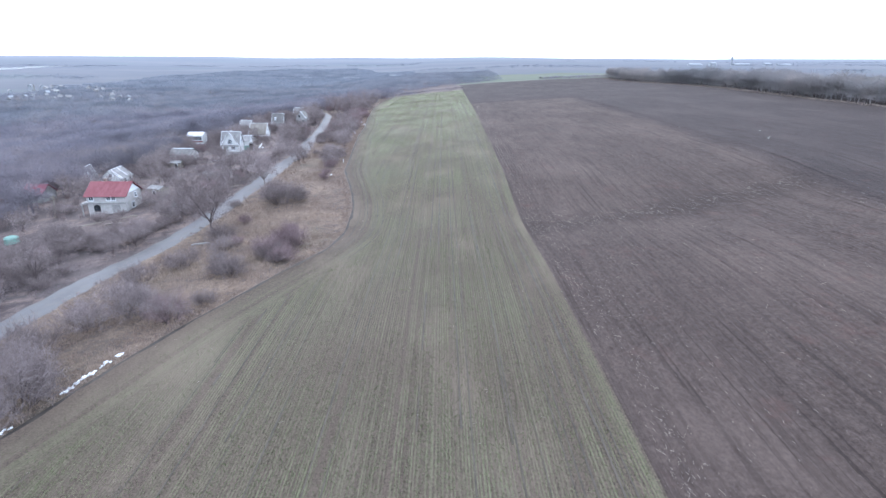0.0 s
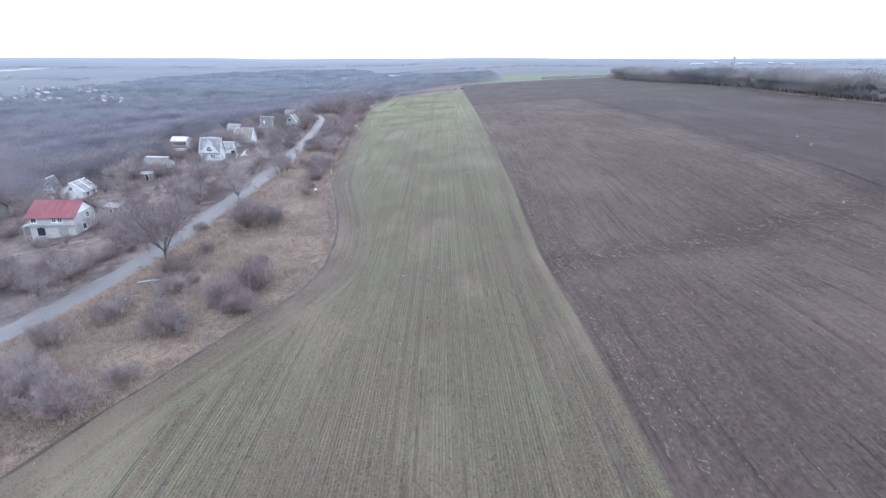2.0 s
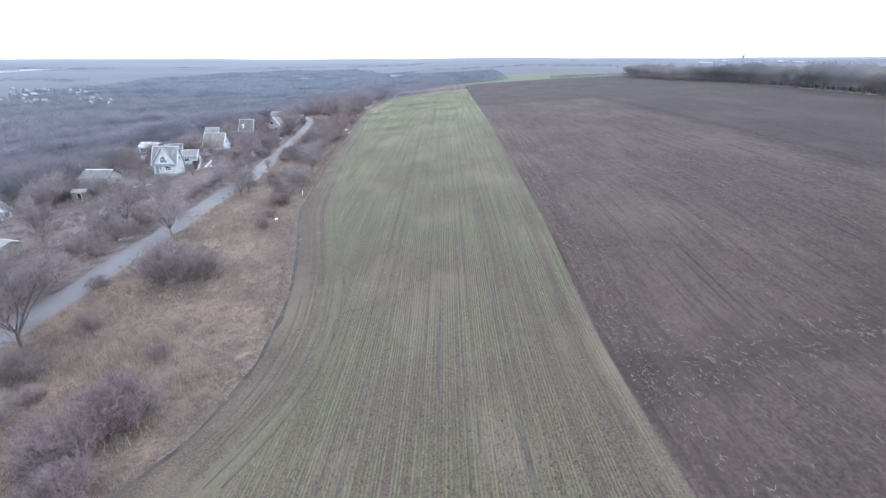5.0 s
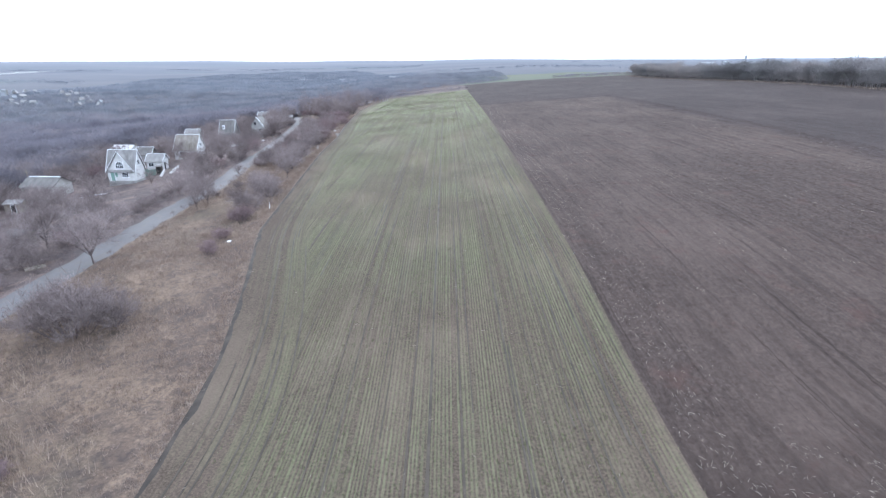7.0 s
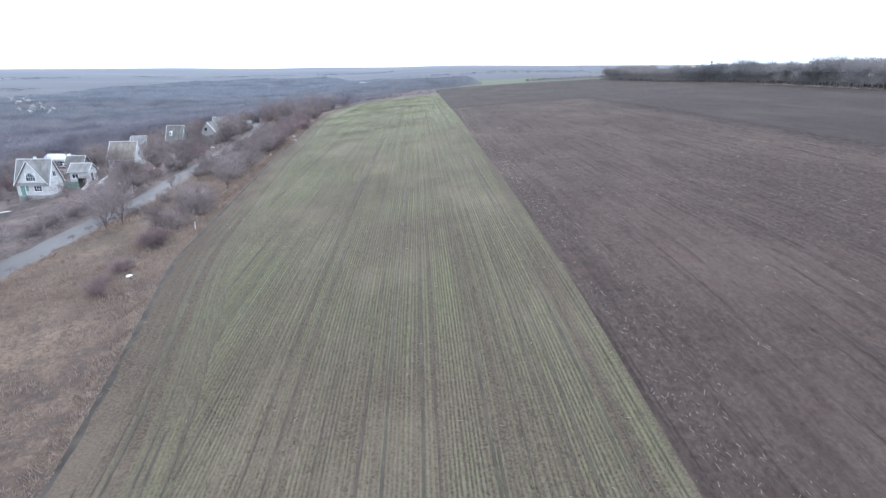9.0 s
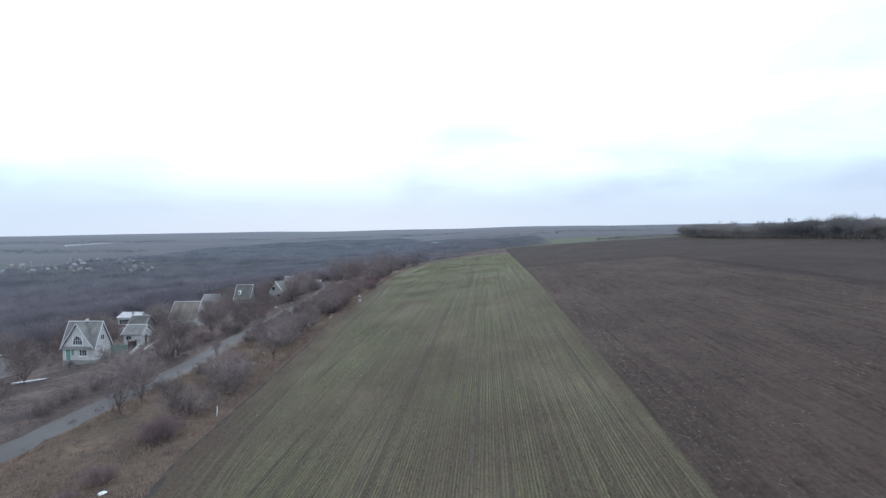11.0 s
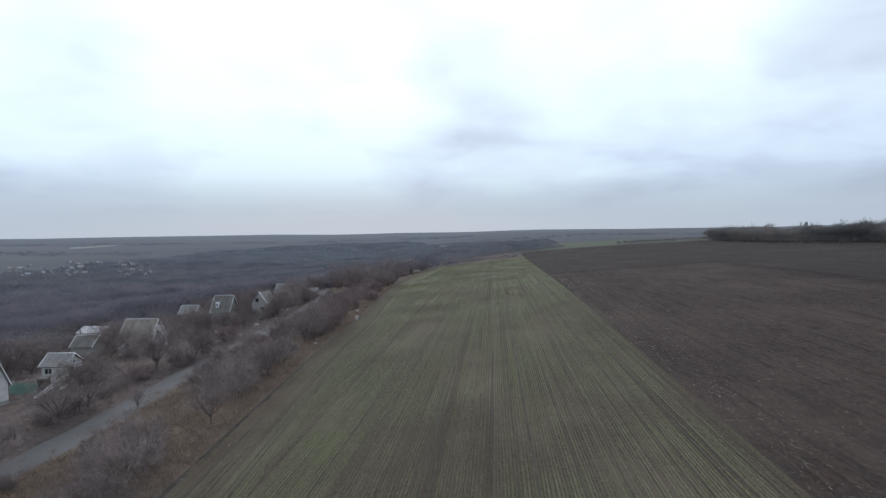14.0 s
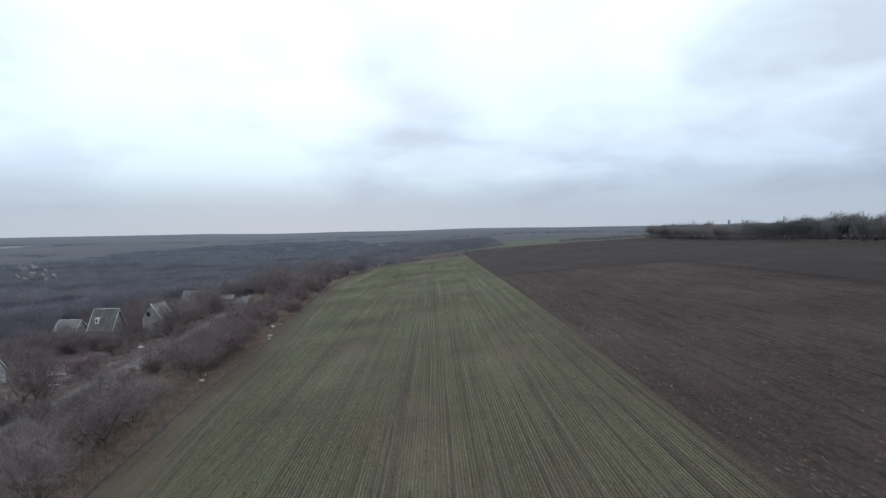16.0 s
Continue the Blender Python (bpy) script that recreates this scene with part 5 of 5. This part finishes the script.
def house_base(x, y, turn, label, w, d, name="house", lift=0.2):
    m = Matrix.Rotation(radians(turn), 4, "Z")
    zs = [ground_z(x + (m @ Vector(p)).x, y + (m @ Vector(p)).y) for p in ((-w / 2, 0, 0), (w / 2, 0, 0))]
    return base(name, pose(x, y, sum(zs) / 2 + lift, 0, 0, turn), label, "house", "garden houses along the road")


def build_red_house():
    w, d = 8.3, 7.2
    h = house_base(-74.0, 116.4, 3, "two-storey white brick house with a red sheet roof", w, d)
    walls(h, w, d, 4.0, 2.3, "x", "pale_brick")
    roof(h, w, d, 4.0, 2.3, "x", "red_roof", over=0.45, trim="")
    Shape().box(-w / 2 - 0.5, w / 2 + 0.02, -0.35, -0.003, 2.25, 2.5).make("floor_band", "concrete", h, "grey band between the storeys")
    fr, ri = side_frame("front", w, d), side_frame("right", w, d)
    window(h, fr, -3.2, 2.9, 0.9, 0.8)
    window(h, fr, 0.5, 2.9, 0.75, 0.75)
    window(h, fr, 1.6, 2.9, 0.75, 0.75)
    window(h, fr, -2.2, 0.5, 1.2, 1.4, 2, "dark", arch=True)
    Shape().box(1.0, 2.8, -0.06, 0.01, 0.0, 1.8).make("garage_door", "concrete", h, "grey garage door")
    window(h, ri, 3.0, 0.7, 1.0, 1.2)
    window(h, ri, 4.6, 2.7, 0.9, 1.0)
    Shape().slab([(w / 2 + 0.006, 0.6, 4.2), (w / 2 + 0.006, d - 0.6, 4.2), (w / 2 + 0.006, d / 2, 6.05)], 0.02).make("gable_board", "trim", h, "pale boarded gable")
    Shape().box(-w / 2 - 1.8, -w / 2 - 0.02, 0.3, 3.0, 1.9, 2.1).box(-w / 2 - 1.7, -w / 2 - 1.5, 0.4, 0.6, -1.5, 1.9).make("porch", "concrete", h, "small concrete porch")
    c = Shape().box(-1.9, -1.4, d / 2 + 0.4, d / 2 + 0.9, 5.4, 6.9).make("chimney", "brick", h)
    return h


def build_white_gable_house():
    w, d, wall, rise = 6.3, 4.2, 2.6, 4.2
    h = house_base(-74.0, 190.9, -1, "white house with a cross gable, arched attic window and green door", w, d, lift=0.8)
    walls(h, w, d, wall, rise, "x", "white_brick")
    roof(h, w, d, wall, rise, "x", "slate", over=0.3)
    # front gable that meets the main ridge
    x, top = w / 2 - 0.2, wall + rise - 0.05
    g = Shape()
    g.v = [(-x, -0.12, wall), (x, -0.12, wall), (0, -0.12, top), (-x, d / 2, wall), (x, d / 2, wall), (0, d / 2, top)]
    g.f = [(0, 1, 2), (0, 2, 5, 3), (1, 4, 5, 2), (3, 5, 4), (0, 3, 4, 1)]
    g.make("front_gable", "white_brick", h)
    for sg in (-1, 1):
        s = Shape()
        pts = [(sg * (x + 0.25), -0.45, wall - 0.2), (sg * (x + 0.25), d / 2, wall - 0.2), (0, d / 2, top + 0.12), (0, -0.45, top + 0.12)]
        s.slab(pts if sg > 0 else pts[::-1], 0.1)
        s.make("gable_slope", "slate", h)
        Shape().beam((sg * (x + 0.25), -0.46, wall - 0.2), (0, -0.46, top + 0.14), 0.05, 0.09).make("verge_board", "trim", h, "white verge board")
    fr, ri = pose(0, -0.12, 0), side_frame("right", w, d)
    window(h, fr, 0.0, wall + 0.4, 1.7, 1.6, 4, arch=True)
    window(h, side_frame("front", w, d), 0.9, 0.95, 1.4, 1.0, 3)
    door(h, side_frame("front", w, d), -2.0, 0.9, 2.05)
    Shape().box(-2.0 + 0.6, -2.0 + 1.1, -0.05, 0.01, 1.0, 2.0).make("shutter", "green", h, "faded green shutter")
    window(h, ri, 2.1, wall + 0.9, 0.8, 1.0)
    Shape().box(-w / 2 - 0.05, w / 2 + 0.05, -0.05, d + 0.05, -1.6, 0.12).make("plinth", "concrete", h, "grey concrete plinth")
    Shape().box(-0.35, 0.05, d / 2 + 0.3, d / 2 + 0.7, 5.6, 7.3).make("chimney", "white_brick", h)
    return h


def build_houses():
    build_red_house()
    build_white_gable_house()
    # white house with a patched slate roof, gable on
    w, d = 5.6, 6.6
    h = house_base(-95.6, 154.6, 4, "white house with a patched pale slate roof", w, d, lift=-0.3)
    walls(h, w, d, 2.2, 2.3, "y", "white")
    roof(h, w, d, 2.2, 2.3, "y", "slate", trim="trim")
    window(h, side_frame("front", w, d), 0.0, 2.7, 0.8, 0.8)
    window(h, side_frame("right", w, d), 2.2, 1.0, 1.1, 1.1)
    window(h, side_frame("right", w, d), 5.2, 1.0, 1.1, 1.1)
    for yy, mat in ((0.4, "white_roof"), (3.9, "white_roof")):
        s = Shape()
        k = 0.16
        s.slab([(2.9, yy, 2.12 + k), (2.9, yy + 0.5, 2.12 + k), (0.15, yy + 0.5, 4.38 + k), (0.15, yy, 4.38 + k)], 0.03)
        s.make("roof_patch", mat, h, "pale replaced roof sheet")
    Shape().beam((0.6, 5.2, 4.0), (1.9, 4.4, 4.9), 0.1).make("ladder", "timber", h)
    # small steep cabin
    w, d = 2.8, 4.0
    h = house_base(-113.6, 171.5, 10, "small steep-roofed white cabin among trees", w, d, lift=0.3)
    walls(h, w, d, 0.5, 3.7, "y", "white_brick")
    roof(h, w, d, 0.5, 3.7, "y", "slate")
    window(h, side_frame("front", w, d), 0.0, 2.2, 0.7, 0.8)
    # faded red roof
    w, d = 5.6, 5.0
    h = house_base(-108.2, 139.8, -4, "house with a faded red roof among bare trees", w, d, lift=1.0)
    walls(h, w, d, 1.8, 2.0, "x", "concrete")
    roof(h, w, d, 1.8, 2.0, "x", "pink_roof", trim="")
    window(h, side_frame("front", w, d), -1.5, 0.8, 1.1, 1.0)
    # grey house, half hidden
    w, d = 7.0, 6.4
    h = house_base(-88.8, 183.5, -2, "abandoned grey house with a slate roof and white window surrounds", w, d, lift=-0.4)
    walls(h, w, d, 3.4, 1.5, "x", "pale_brick")
    roof(h, w, d, 3.4, 1.5, "x", "old_slate", trim="")
    Shape().beam((-w / 2, d / 2, 5.08), (w / 2, d / 2, 5.08), 0.3, 0.14).make("ridge_cap", "trim", h, "white ridge cap")
    window(h, side_frame("front", w, d), -2.4, 0.5, 1.2, 1.2, 1)
    window(h, side_frame("front", w, d), 1.2, 0.5, 1.2, 1.2, 1)
    # shed house beside the white one
    w, d = 3.9, 4.0
    h = house_base(-75.0, 207.6, 4, "small grey house with a gable and slate roof", w, d)
    walls(h, w, d, 2.5, 1.5, "x", "white_brick")
    roof(h, w, d, 2.5, 1.5, "x", "slate")
    window(h, side_frame("right", w, d), 2.0, 2.5, 0.5, 0.6)
    window(h, side_frame("front", w, d), -0.8, 1.1, 1.2, 0.9)
    door(h, side_frame("right", w, d), 1.5, 1.0, 2.0, "dark")
    # white-roofed house down the slope
    w, d = 7.4, 6.0
    h = house_base(-125.7, 279.0, 0, "pale house with a whitish sheet roof and veranda windows", w, d, lift=2.4)
    walls(h, w, d, 3.9, 1.3, "x", "white_brick", below=4.0)
    roof(h, w, d, 3.9, 1.3, "x", "white_roof")
    window(h, side_frame("front", w, d), 0.0, 1.5, 6.4, 1.7, 7)
    Shape().box(-w / 2, w / 2, -0.05, 0.0, 0.5, 1.2).make("band", "red_roof", h, "dull red band below the veranda windows")
    w, d = 4.4, 4.4
    h = house_base(-93.2, 236.0, 5, "low house with a dark slate roof and white verges", w, d, lift=1.3)
    walls(h, w, d, 1.8, 1.9, "x", "concrete")
    roof(h, w, d, 1.8, 1.9, "x", "old_slate")
    # brown-roofed house
    w, d = 6.8, 6.2
    h = house_base(-77.6, 231.0, 0, "house with a steep brown slate roof and low white walls", w, d, lift=0.7)
    walls(h, w, d, 1.9, 4.0, "x", "white_brick")
    roof(h, w, d, 1.9, 4.0, "x", "brown_roof", over=0.25)
    for i in range(4):
        Shape().beam((1.0 + 0.55 * i, -0.1, 2.1), (1.0 + 0.55 * i, 1.25, 4.0), 0.12).make("rafter", "timber", h, "bare roof batten")
    window(h, side_frame("front", w, d), -1.2, 0.5, 1.0, 0.9)
    window(h, side_frame("right", w, d), 3.1, 2.6, 0.9, 1.0)
    # small grey roof behind it
    w, d = 5.6, 5.0
    h = house_base(-107.0, 300.0, 0, "small grey house with a slate roof behind trees", w, d, lift=2.5)
    walls(h, w, d, 2.2, 2.4, "x", "concrete")
    roof(h, w, d, 2.2, 2.4, "x", "slate")
    # dark-roofed house with white ridge and verges
    w, d = 5.2, 5.6
    h = house_base(-82.0, 275.0, 0, "steep dark slate-roofed house with white ridge and verge boards", w, d, lift=1.9)
    walls(h, w, d, 2.3, 4.3, "x", "concrete")
    roof(h, w, d, 2.3, 4.3, "x", "old_slate")
    Shape().box(-1.5, -0.8, 0.6, 1.9, 3.5, 4.9).make("dormer", "trim", h, "white dormer")
    Shape().box(-1.32, -0.98, 0.56, 0.62, 3.8, 4.6).make("dormer_pane", "glass", h)
    # ruined house with an open gable
    w, d = 5.0, 5.0
    h = house_base(-70.1, 275.0, -10, "ruined pale house with part of its roof gone", w, d, lift=1.1)
    walls(h, w, d, 3.4, 3.0, "y", "concrete")
    Shape().slab([(0.1, -0.2, 6.55), (-2.7, -0.2, 3.2), (-2.7, 5.2, 3.2), (0.1, 5.2, 6.55)], 0.1).make("roof_slope", "slate", h)
    for i in range(5):
        Shape().beam((2.7, 0.2 + i * 1.1, 3.3), (0.0, 0.2 + i * 1.1, 6.6), 0.12).make("rafter", "timber", h)
    Shape().beam((0, -0.3, 6.6), (2.8, -0.3, 3.2), 0.16, 0.2).make("verge_board", "trim", h)
    window(h, side_frame("front", w, d), -0.8, 3.6, 1.0, 1.0, 1, "concrete")
    window(h, side_frame("front", w, d), 1.0, 1.0, 1.1, 1.2, 1, "concrete")
    # roof far down the road
    w, d = 5.2, 5.0
    h = house_base(-85.0, 328.0, 0, "house with a slate roof and white ridge far along the road", w, d)
    walls(h, w, d, 3.0, 3.4, "x", "concrete")
    roof(h, w, d, 3.0, 3.4, "x", "slate")
    w, d = 4.5, 4.0
    h = house_base(-75.0, 332.0, 0, "little grey hut among scrub", w, d, "hut")
    h["category"] = "hut"
    walls(h, w, d, 2.2, 1.0, "x", "concrete")
    roof(h, w, d, 2.2, 1.0, "x", "slate", trim="")


def build_village():
    r = random.Random(21)
    for i in range(60):
        y = r.uniform(640, 960)
        x = -0.69 * y + r.uniform(-190, 95)
        w, d, wall, rise = r.uniform(3.6, 6.5), r.uniform(3.6, 5.5), r.uniform(2, 3), r.uniform(1.5, 2.4)
        h = base("village_house", pose(x, y, ground_z(x, y) + r.uniform(3.5, 6.5), 0, 0, r.uniform(-40, 40)), "small pale house in the far village", "house", "houses of the far village")
        rd = r.choice(("x", "y"))
        walls(h, w, d, wall, rise, rd, r.choice(("far_wall", "far_wall", "far_wall", "concrete")), below=9)
        roof(h, w, d, wall, rise, rd, r.choice(("slate", "far_wall", "slate", "concrete")), trim="")
        fr = side_frame("front", w, d)
        for xx in (-w / 4, w / 4):
            window(h, fr, xx, 1.0, 1.3, 1.4)


def build_far_works():
    """The silo works on the horizon and pale sheds in the valley."""
    cx, cy = 945, 1880
    z = ground_z(cx, cy)
    t = base("silo_tower", pose(cx, cy, z), "tall grey tower on the horizon", "tower")
    s = Shape()
    for a, b, r0, r1 in ((-3, 18, 2.6, 2.2), (18, 20, 2.2, 3.6), (20, 25, 3.6, 3.6), (25, 27, 3.6, 2.0)):
        i = len(s.v)
        for zz, rr in ((a, r0), (b, r1)):
            s.v += [(rr * math.cos(k * math.pi / 7), rr * math.sin(k * math.pi / 7), zz) for k in range(14)]
        s.f += [(i + k, i + (k + 1) % 14, i + 14 + (k + 1) % 14, i + 14 + k) for k in range(14)]
    s.f.append(tuple(range(len(s.v) - 14, len(s.v))))
    s.make("shaft", "far_wall", t)
    for dx, w, hh in ((-120, 40, 4), (-60, 16, 8), (40, 50, 4), (130, 20, 6), (190, 40, 3)):
        b = base("silo_shed", pose(cx + dx, cy + dx * 0.1, ground_z(cx + dx, cy)), "long pale works shed on the horizon", "shed", "works sheds on the horizon")
        walls(b, w, 22, hh, 3, "x", "far_wall", 6)
        roof(b, w, 22, hh, 3, "x", "far_wall", trim="")
    for x, y, w, turn in ((-215, 1330, 34, 8), (-110, 1290, 22, -5), (-330, 1380, 18, 0)):
        b = base("farm_shed", pose(x, y, ground_z(x, y) + 5, 0, 0, turn), "long pale farm shed in the valley", "shed", "farm sheds in the valley")
        walls(b, w, 14, 2.0, 1.0, "x", "far_wall", 8)
        roof(b, w, 14, 2.0, 1.0, "x", "far_wall", trim="")


def build_white_sheds():
    """A row of long white sheds far across the valley."""
    for x, y, w, turn in ((-1385, 1840, 130, 97), (-1410, 1990, 140, 97), (-1440, 2150, 150, 97)):
        s = base("farm_shed", pose(x, y, ground_z(x, y) + 2, 0, 0, turn), "long low white shed far across the valley", "shed", "white sheds across the valley")
        walls(s, w, 5, 0.8, 0.3, "x", "white_brick", 6)
        roof(s, w, 5, 0.8, 0.3, "x", "far_wall", trim="")


def build_small_things():
    # white marker posts and stones along the field's edge
    for x, y, hh in ((-27.9, 152.5, 1.0), (-35.5, 221.5, 0.5)):
        s = Shape()
        for k in range(3):
            s.box(-0.055 + 0.005 * k, 0.055 - 0.005 * k, -0.055 + 0.005 * k, 0.055 - 0.005 * k, -0.3 + k * (hh + 0.3) / 3, -0.3 + (k + 1) * (hh + 0.3) / 3)
        tagged(s.make("marker_post", "plastic"), "short white marker post at the field edge", "post", "marker posts").matrix_world = pose(x, y, ground_z(x, y), 3, 4, 20)
    # those with x above 0 are pale scraps, added in stone shape
    for i, (x, y, r) in enumerate(((-28.0, 135.4, 0.34), (-35.2, 249, 0.45), (-34.4, 246, 0.25), (-37.2, 263, 0.3), (-66, 200.5, 0.4), (-62, 255, 0.6), (-70, 250, 0.9), (-44, 262, 0.4), (93.2, 161.9, 0.22), (88.2, 148.6, 0.2), (89.6, 150.4, 0.16), (66, 104.3, 0.16), (-38.1, 260.9, 0.4), (-34.9, 218.9, 0.35))):
        bm = bmesh.new()
        bmesh.ops.create_icosphere(bm, subdivisions=2, radius=r)
        for q in bm.verts:
            q.co *= 1 + 0.25 * noise.noise(q.co * 2.2 / r + Vector((i, 0, 0)))
            q.co.z *= 0.55
        me = bpy.data.meshes.new("stone")
        bm.to_mesh(me)
        bm.free()
        me.materials.append(MAT["plastic" if i == 0 else "white_brick" if x < 0 else "concrete"])
        tagged(new("stone", me), "pale stone lying in dry grass" if x < 0 else "pale scrap on dark ploughed soil, shaped as a stone", "stone", "pale stones").matrix_world = pose(x, y, ground_z(x, y) + r * 0.25, 0, 0, i * 40)
    # planks and slabs lying about
    for x, y, l, w, t, turn, mat, lab in ((-42, 89.5, 3.0, 0.3, 0.15, 12, "concrete", "grey concrete slab lying on the verge"), (-74, 180, 5.0, 0.35, 0.12, 22, "trim", "white plank lying in the garden"), (-70.2, 205.4, 7.0, 0.25, 0.2, 68, "timber", "long pale beam leaning on the slope"), (-51, 131, 2.2, 1.0, 0.1, 40, "timber", "yellowish board beside the road"),
                                          (-68, 108, 3.5, 0.3, 0.15, 15, "timber", "weathered board in the garden"), (-60, 227, 2.2, 0.25, 0.15, 10, "trim", "white plank lying on the ground"), (-87, 98, 5.5, 0.5, 0.1, 25, "timber", "pale boards in the garden"), (-64, 234, 3.0, 0.5, 0.4, 0, "concrete", "pale block beside the road")):
        s = Shape().box(-l / 2, l / 2, -w / 2, w / 2, 0, t).box(-l / 2 + 0.2, l / 2 - 0.3, -w / 2 - 0.06, w / 2 + 0.05, t, t + 0.04)
        tagged(s.make("plank" if mat != "concrete" else "slab", mat), lab, "plank" if mat != "concrete" else "slab").matrix_world = pose(x, y, ground_z(x, y) + 0.02, 2, -4, turn)
    # pipe on low props in front of the red house
    a, b = Vector((-80.5, 104.5, 0)), Vector((-64.5, 110.5, 0))
    p = base("pipe_run", pose(a.x, a.y, ground_z(a.x, a.y)), "long yellowish pipe carried on low props", "pipe")
    za, zb = 0.7, ground_z(b.x, b.y) - ground_z(a.x, a.y) + 0.7
    Shape().beam((0, 0, za), (b.x - a.x, b.y - a.y, zb), 0.16).make("pipe", "timber", p)
    for i in range(6):
        f = i / 5
        x, y, z = (b.x - a.x) * f, (b.y - a.y) * f, za + (zb - za) * f
        Shape().box(x - 0.06, x + 0.06, y - 0.06, y + 0.06, z - 1.4, z - 0.05).make("prop", "timber", p)
    # utility poles
    for x, y, hh, lean in ((-88, 119, 5.2, 7), (-78, 148, 6.0, 0), (-100, 196, 6.0, 2), (-99, 243, 7.0, 0)):
        u = base("pole", pose(x, y, ground_z(x, y), 0, lean, 0), "grey wooden pole standing in the gardens", "pole", "poles in the gardens")
        s = Shape()
        for k in range(4):
            r0 = 0.13 - 0.012 * k
            s.box(-r0, r0, -r0, r0, -0.5 + (hh + 0.5) * k / 4, -0.5 + (hh + 0.5) * (k + 1) / 4)
        s.make("shaft", "timber", u)
        Shape().box(-0.7, 0.7, -0.05, 0.05, hh - 0.6, hh - 0.48).make("crossarm", "timber", u)
    # green fence, and two unidentified green things added in tank shape
    g = base("fence", pose(-72.9, 200.2, ground_z(-72.9, 200.2) + 0.1, 0, 0, -4), "faded green sheet fence between the houses", "fence")
    for i in range(6):
        Shape().box(-3.0 + i, -2.02 + i, -0.02, 0.02, -0.2, 1.5 + 0.05 * (i % 3)).make("panel", "green", g)
    for i in range(4):
        Shape().box(-3.06 + 2 * i, -2.96 + 2 * i, 0.02, 0.12, -0.5, 1.6).make("fence_post", "timber", g)
    for x, y, r in ((-59, 117, 0.9), (-86, 103, 1.3)):
        s = Shape()
        k = 14
        for zz, rr in ((0, r), (r * 0.9, r), (r * 1.1, r * 0.8)):
            s.v += [(rr * math.cos(q * 2 * math.pi / k), rr * math.sin(q * 2 * math.pi / k), zz) for q in range(k)]
        for lv in range(2):
            s.f += [(lv * k + q, lv * k + (q + 1) % k, (lv + 1) * k + (q + 1) % k, (lv + 1) * k + q) for q in range(k)]
        s.f.append(tuple(range(2 * k, 3 * k)))
        tagged(s.make("water_tank", "green"), "faded green thing of unknown kind in a garden", "tank", "water tanks").matrix_world = pose(x, y, ground_z(x, y) - 0.1)
    # dark outhouse and leaning beams beside the small grey house
    o = base("outhouse", pose(-69.9, 199.6, ground_z(-69.9, 199.6), 0, 0, 8), "narrow dark timber outhouse on the slope", "outhouse")
    Shape().box(-0.6, 0.6, 0, 1.1, -0.5, 2.1).make("wall", "bank", o)
    Shape().slab([(-0.7, -0.1, 2.12), (0.7, -0.1, 2.12), (0.7, 1.2, 2.35), (-0.7, 1.2, 2.35)], 0.07).make("roof", "old_slate", o)
    Shape().box(-0.4, 0.4, -0.05, 0.0, 0.0, 1.85).make("door", "dark", o)
    for dx, dy, l, turn in ((-68.6, 198.6, 5.0, 76), (-67.7, 203.0, 6.5, 84)):
        s = Shape().beam((0, -l / 2, 0.3), (0, l / 2, 1.0), 0.2).beam((0.25, -l / 2, 0.15), (0.2, l / 2 - 0.6, 0.6), 0.12)
        tagged(s.make("beam", "white_brick"), "pale timber beam leaning on the slope", "beam", "leaning beams").matrix_world = pose(dx, dy, ground_z(dx, dy) - 0.1, 0, 0, 90 - turn)
    # garden sheds
    for x, y, w, d, hh, turn, roof_mat in ((-69, 127, 3.4, 3.0, 2.2, -20, "slate"), (-62, 142, 2.6, 2.4, 1.9, -10, "slate"), (-84, 170, 3.0, 2.6, 2.0, 5, "slate")):
        h = base("shed", pose(x, y, ground_z(x, y), 0, 0, turn), "small weathered garden shed with a slate roof", "shed", "garden sheds")
        walls(h, w, d, hh, 0.5, "x", "timber", 0.8)
        roof(h, w, d, hh, 0.5, "x", roof_mat, over=0.2, trim="")
        door(h, side_frame("front", w, d), 0.2, 0.8, 1.8, "dark")
    # remains of snow, a broken line in the grass beside the field's edge
    r = random.Random(4)
    for y, n, sy in ((44.6, 9, 0.6), (43.2, 12, 0.6), (42.2, 8, 0.5), (46.2, 8, 0.6), (48.3, 6, 0.3), (36.6, 5, 0.3)):
        for i in range(n):
            py = y + r.gauss(0, sy)
            px = float(FIELD_W(py)) - (0.5 + 0.11 * max(0, py - 40)) + r.gauss(0, 0.16)
            k, rad = 9, r.uniform(0.05, 0.16)
            s = Shape()
            pts = [(rad * r.uniform(0.6, 1.2) * math.cos(q * 2 * math.pi / k) * 2.0, rad * r.uniform(0.6, 1.2) * math.sin(q * 2 * math.pi / k) * 0.6) for q in range(k)]
            s.v = [(a, b, -0.12) for a, b in pts] + [(a * 0.8, b * 0.8, 0.03) for a, b in pts]
            s.f = [(q, (q + 1) % k, k + (q + 1) % k, k + q) for q in range(k)] + [tuple(range(k, 2 * k))]
            tagged(s.make("snow_patch", "snow"), "small patch of old white snow", "snow", "snow patches").matrix_world = pose(px, py, ground_z(px, py) + 0.1, 0, 0, 62 + r.uniform(-35, 35))


build_houses()
build_far_works()
build_village()
build_white_sheds()
build_small_things()
plant_verge()
plant_gardens()
for source in TEMPLATES:
    for child in (*source.children, source):
        bpy.data.objects.remove(child)
build_woods()
build_hedgerows()
build_grass()
build_bare_lines()
build_crop()
build_straw()
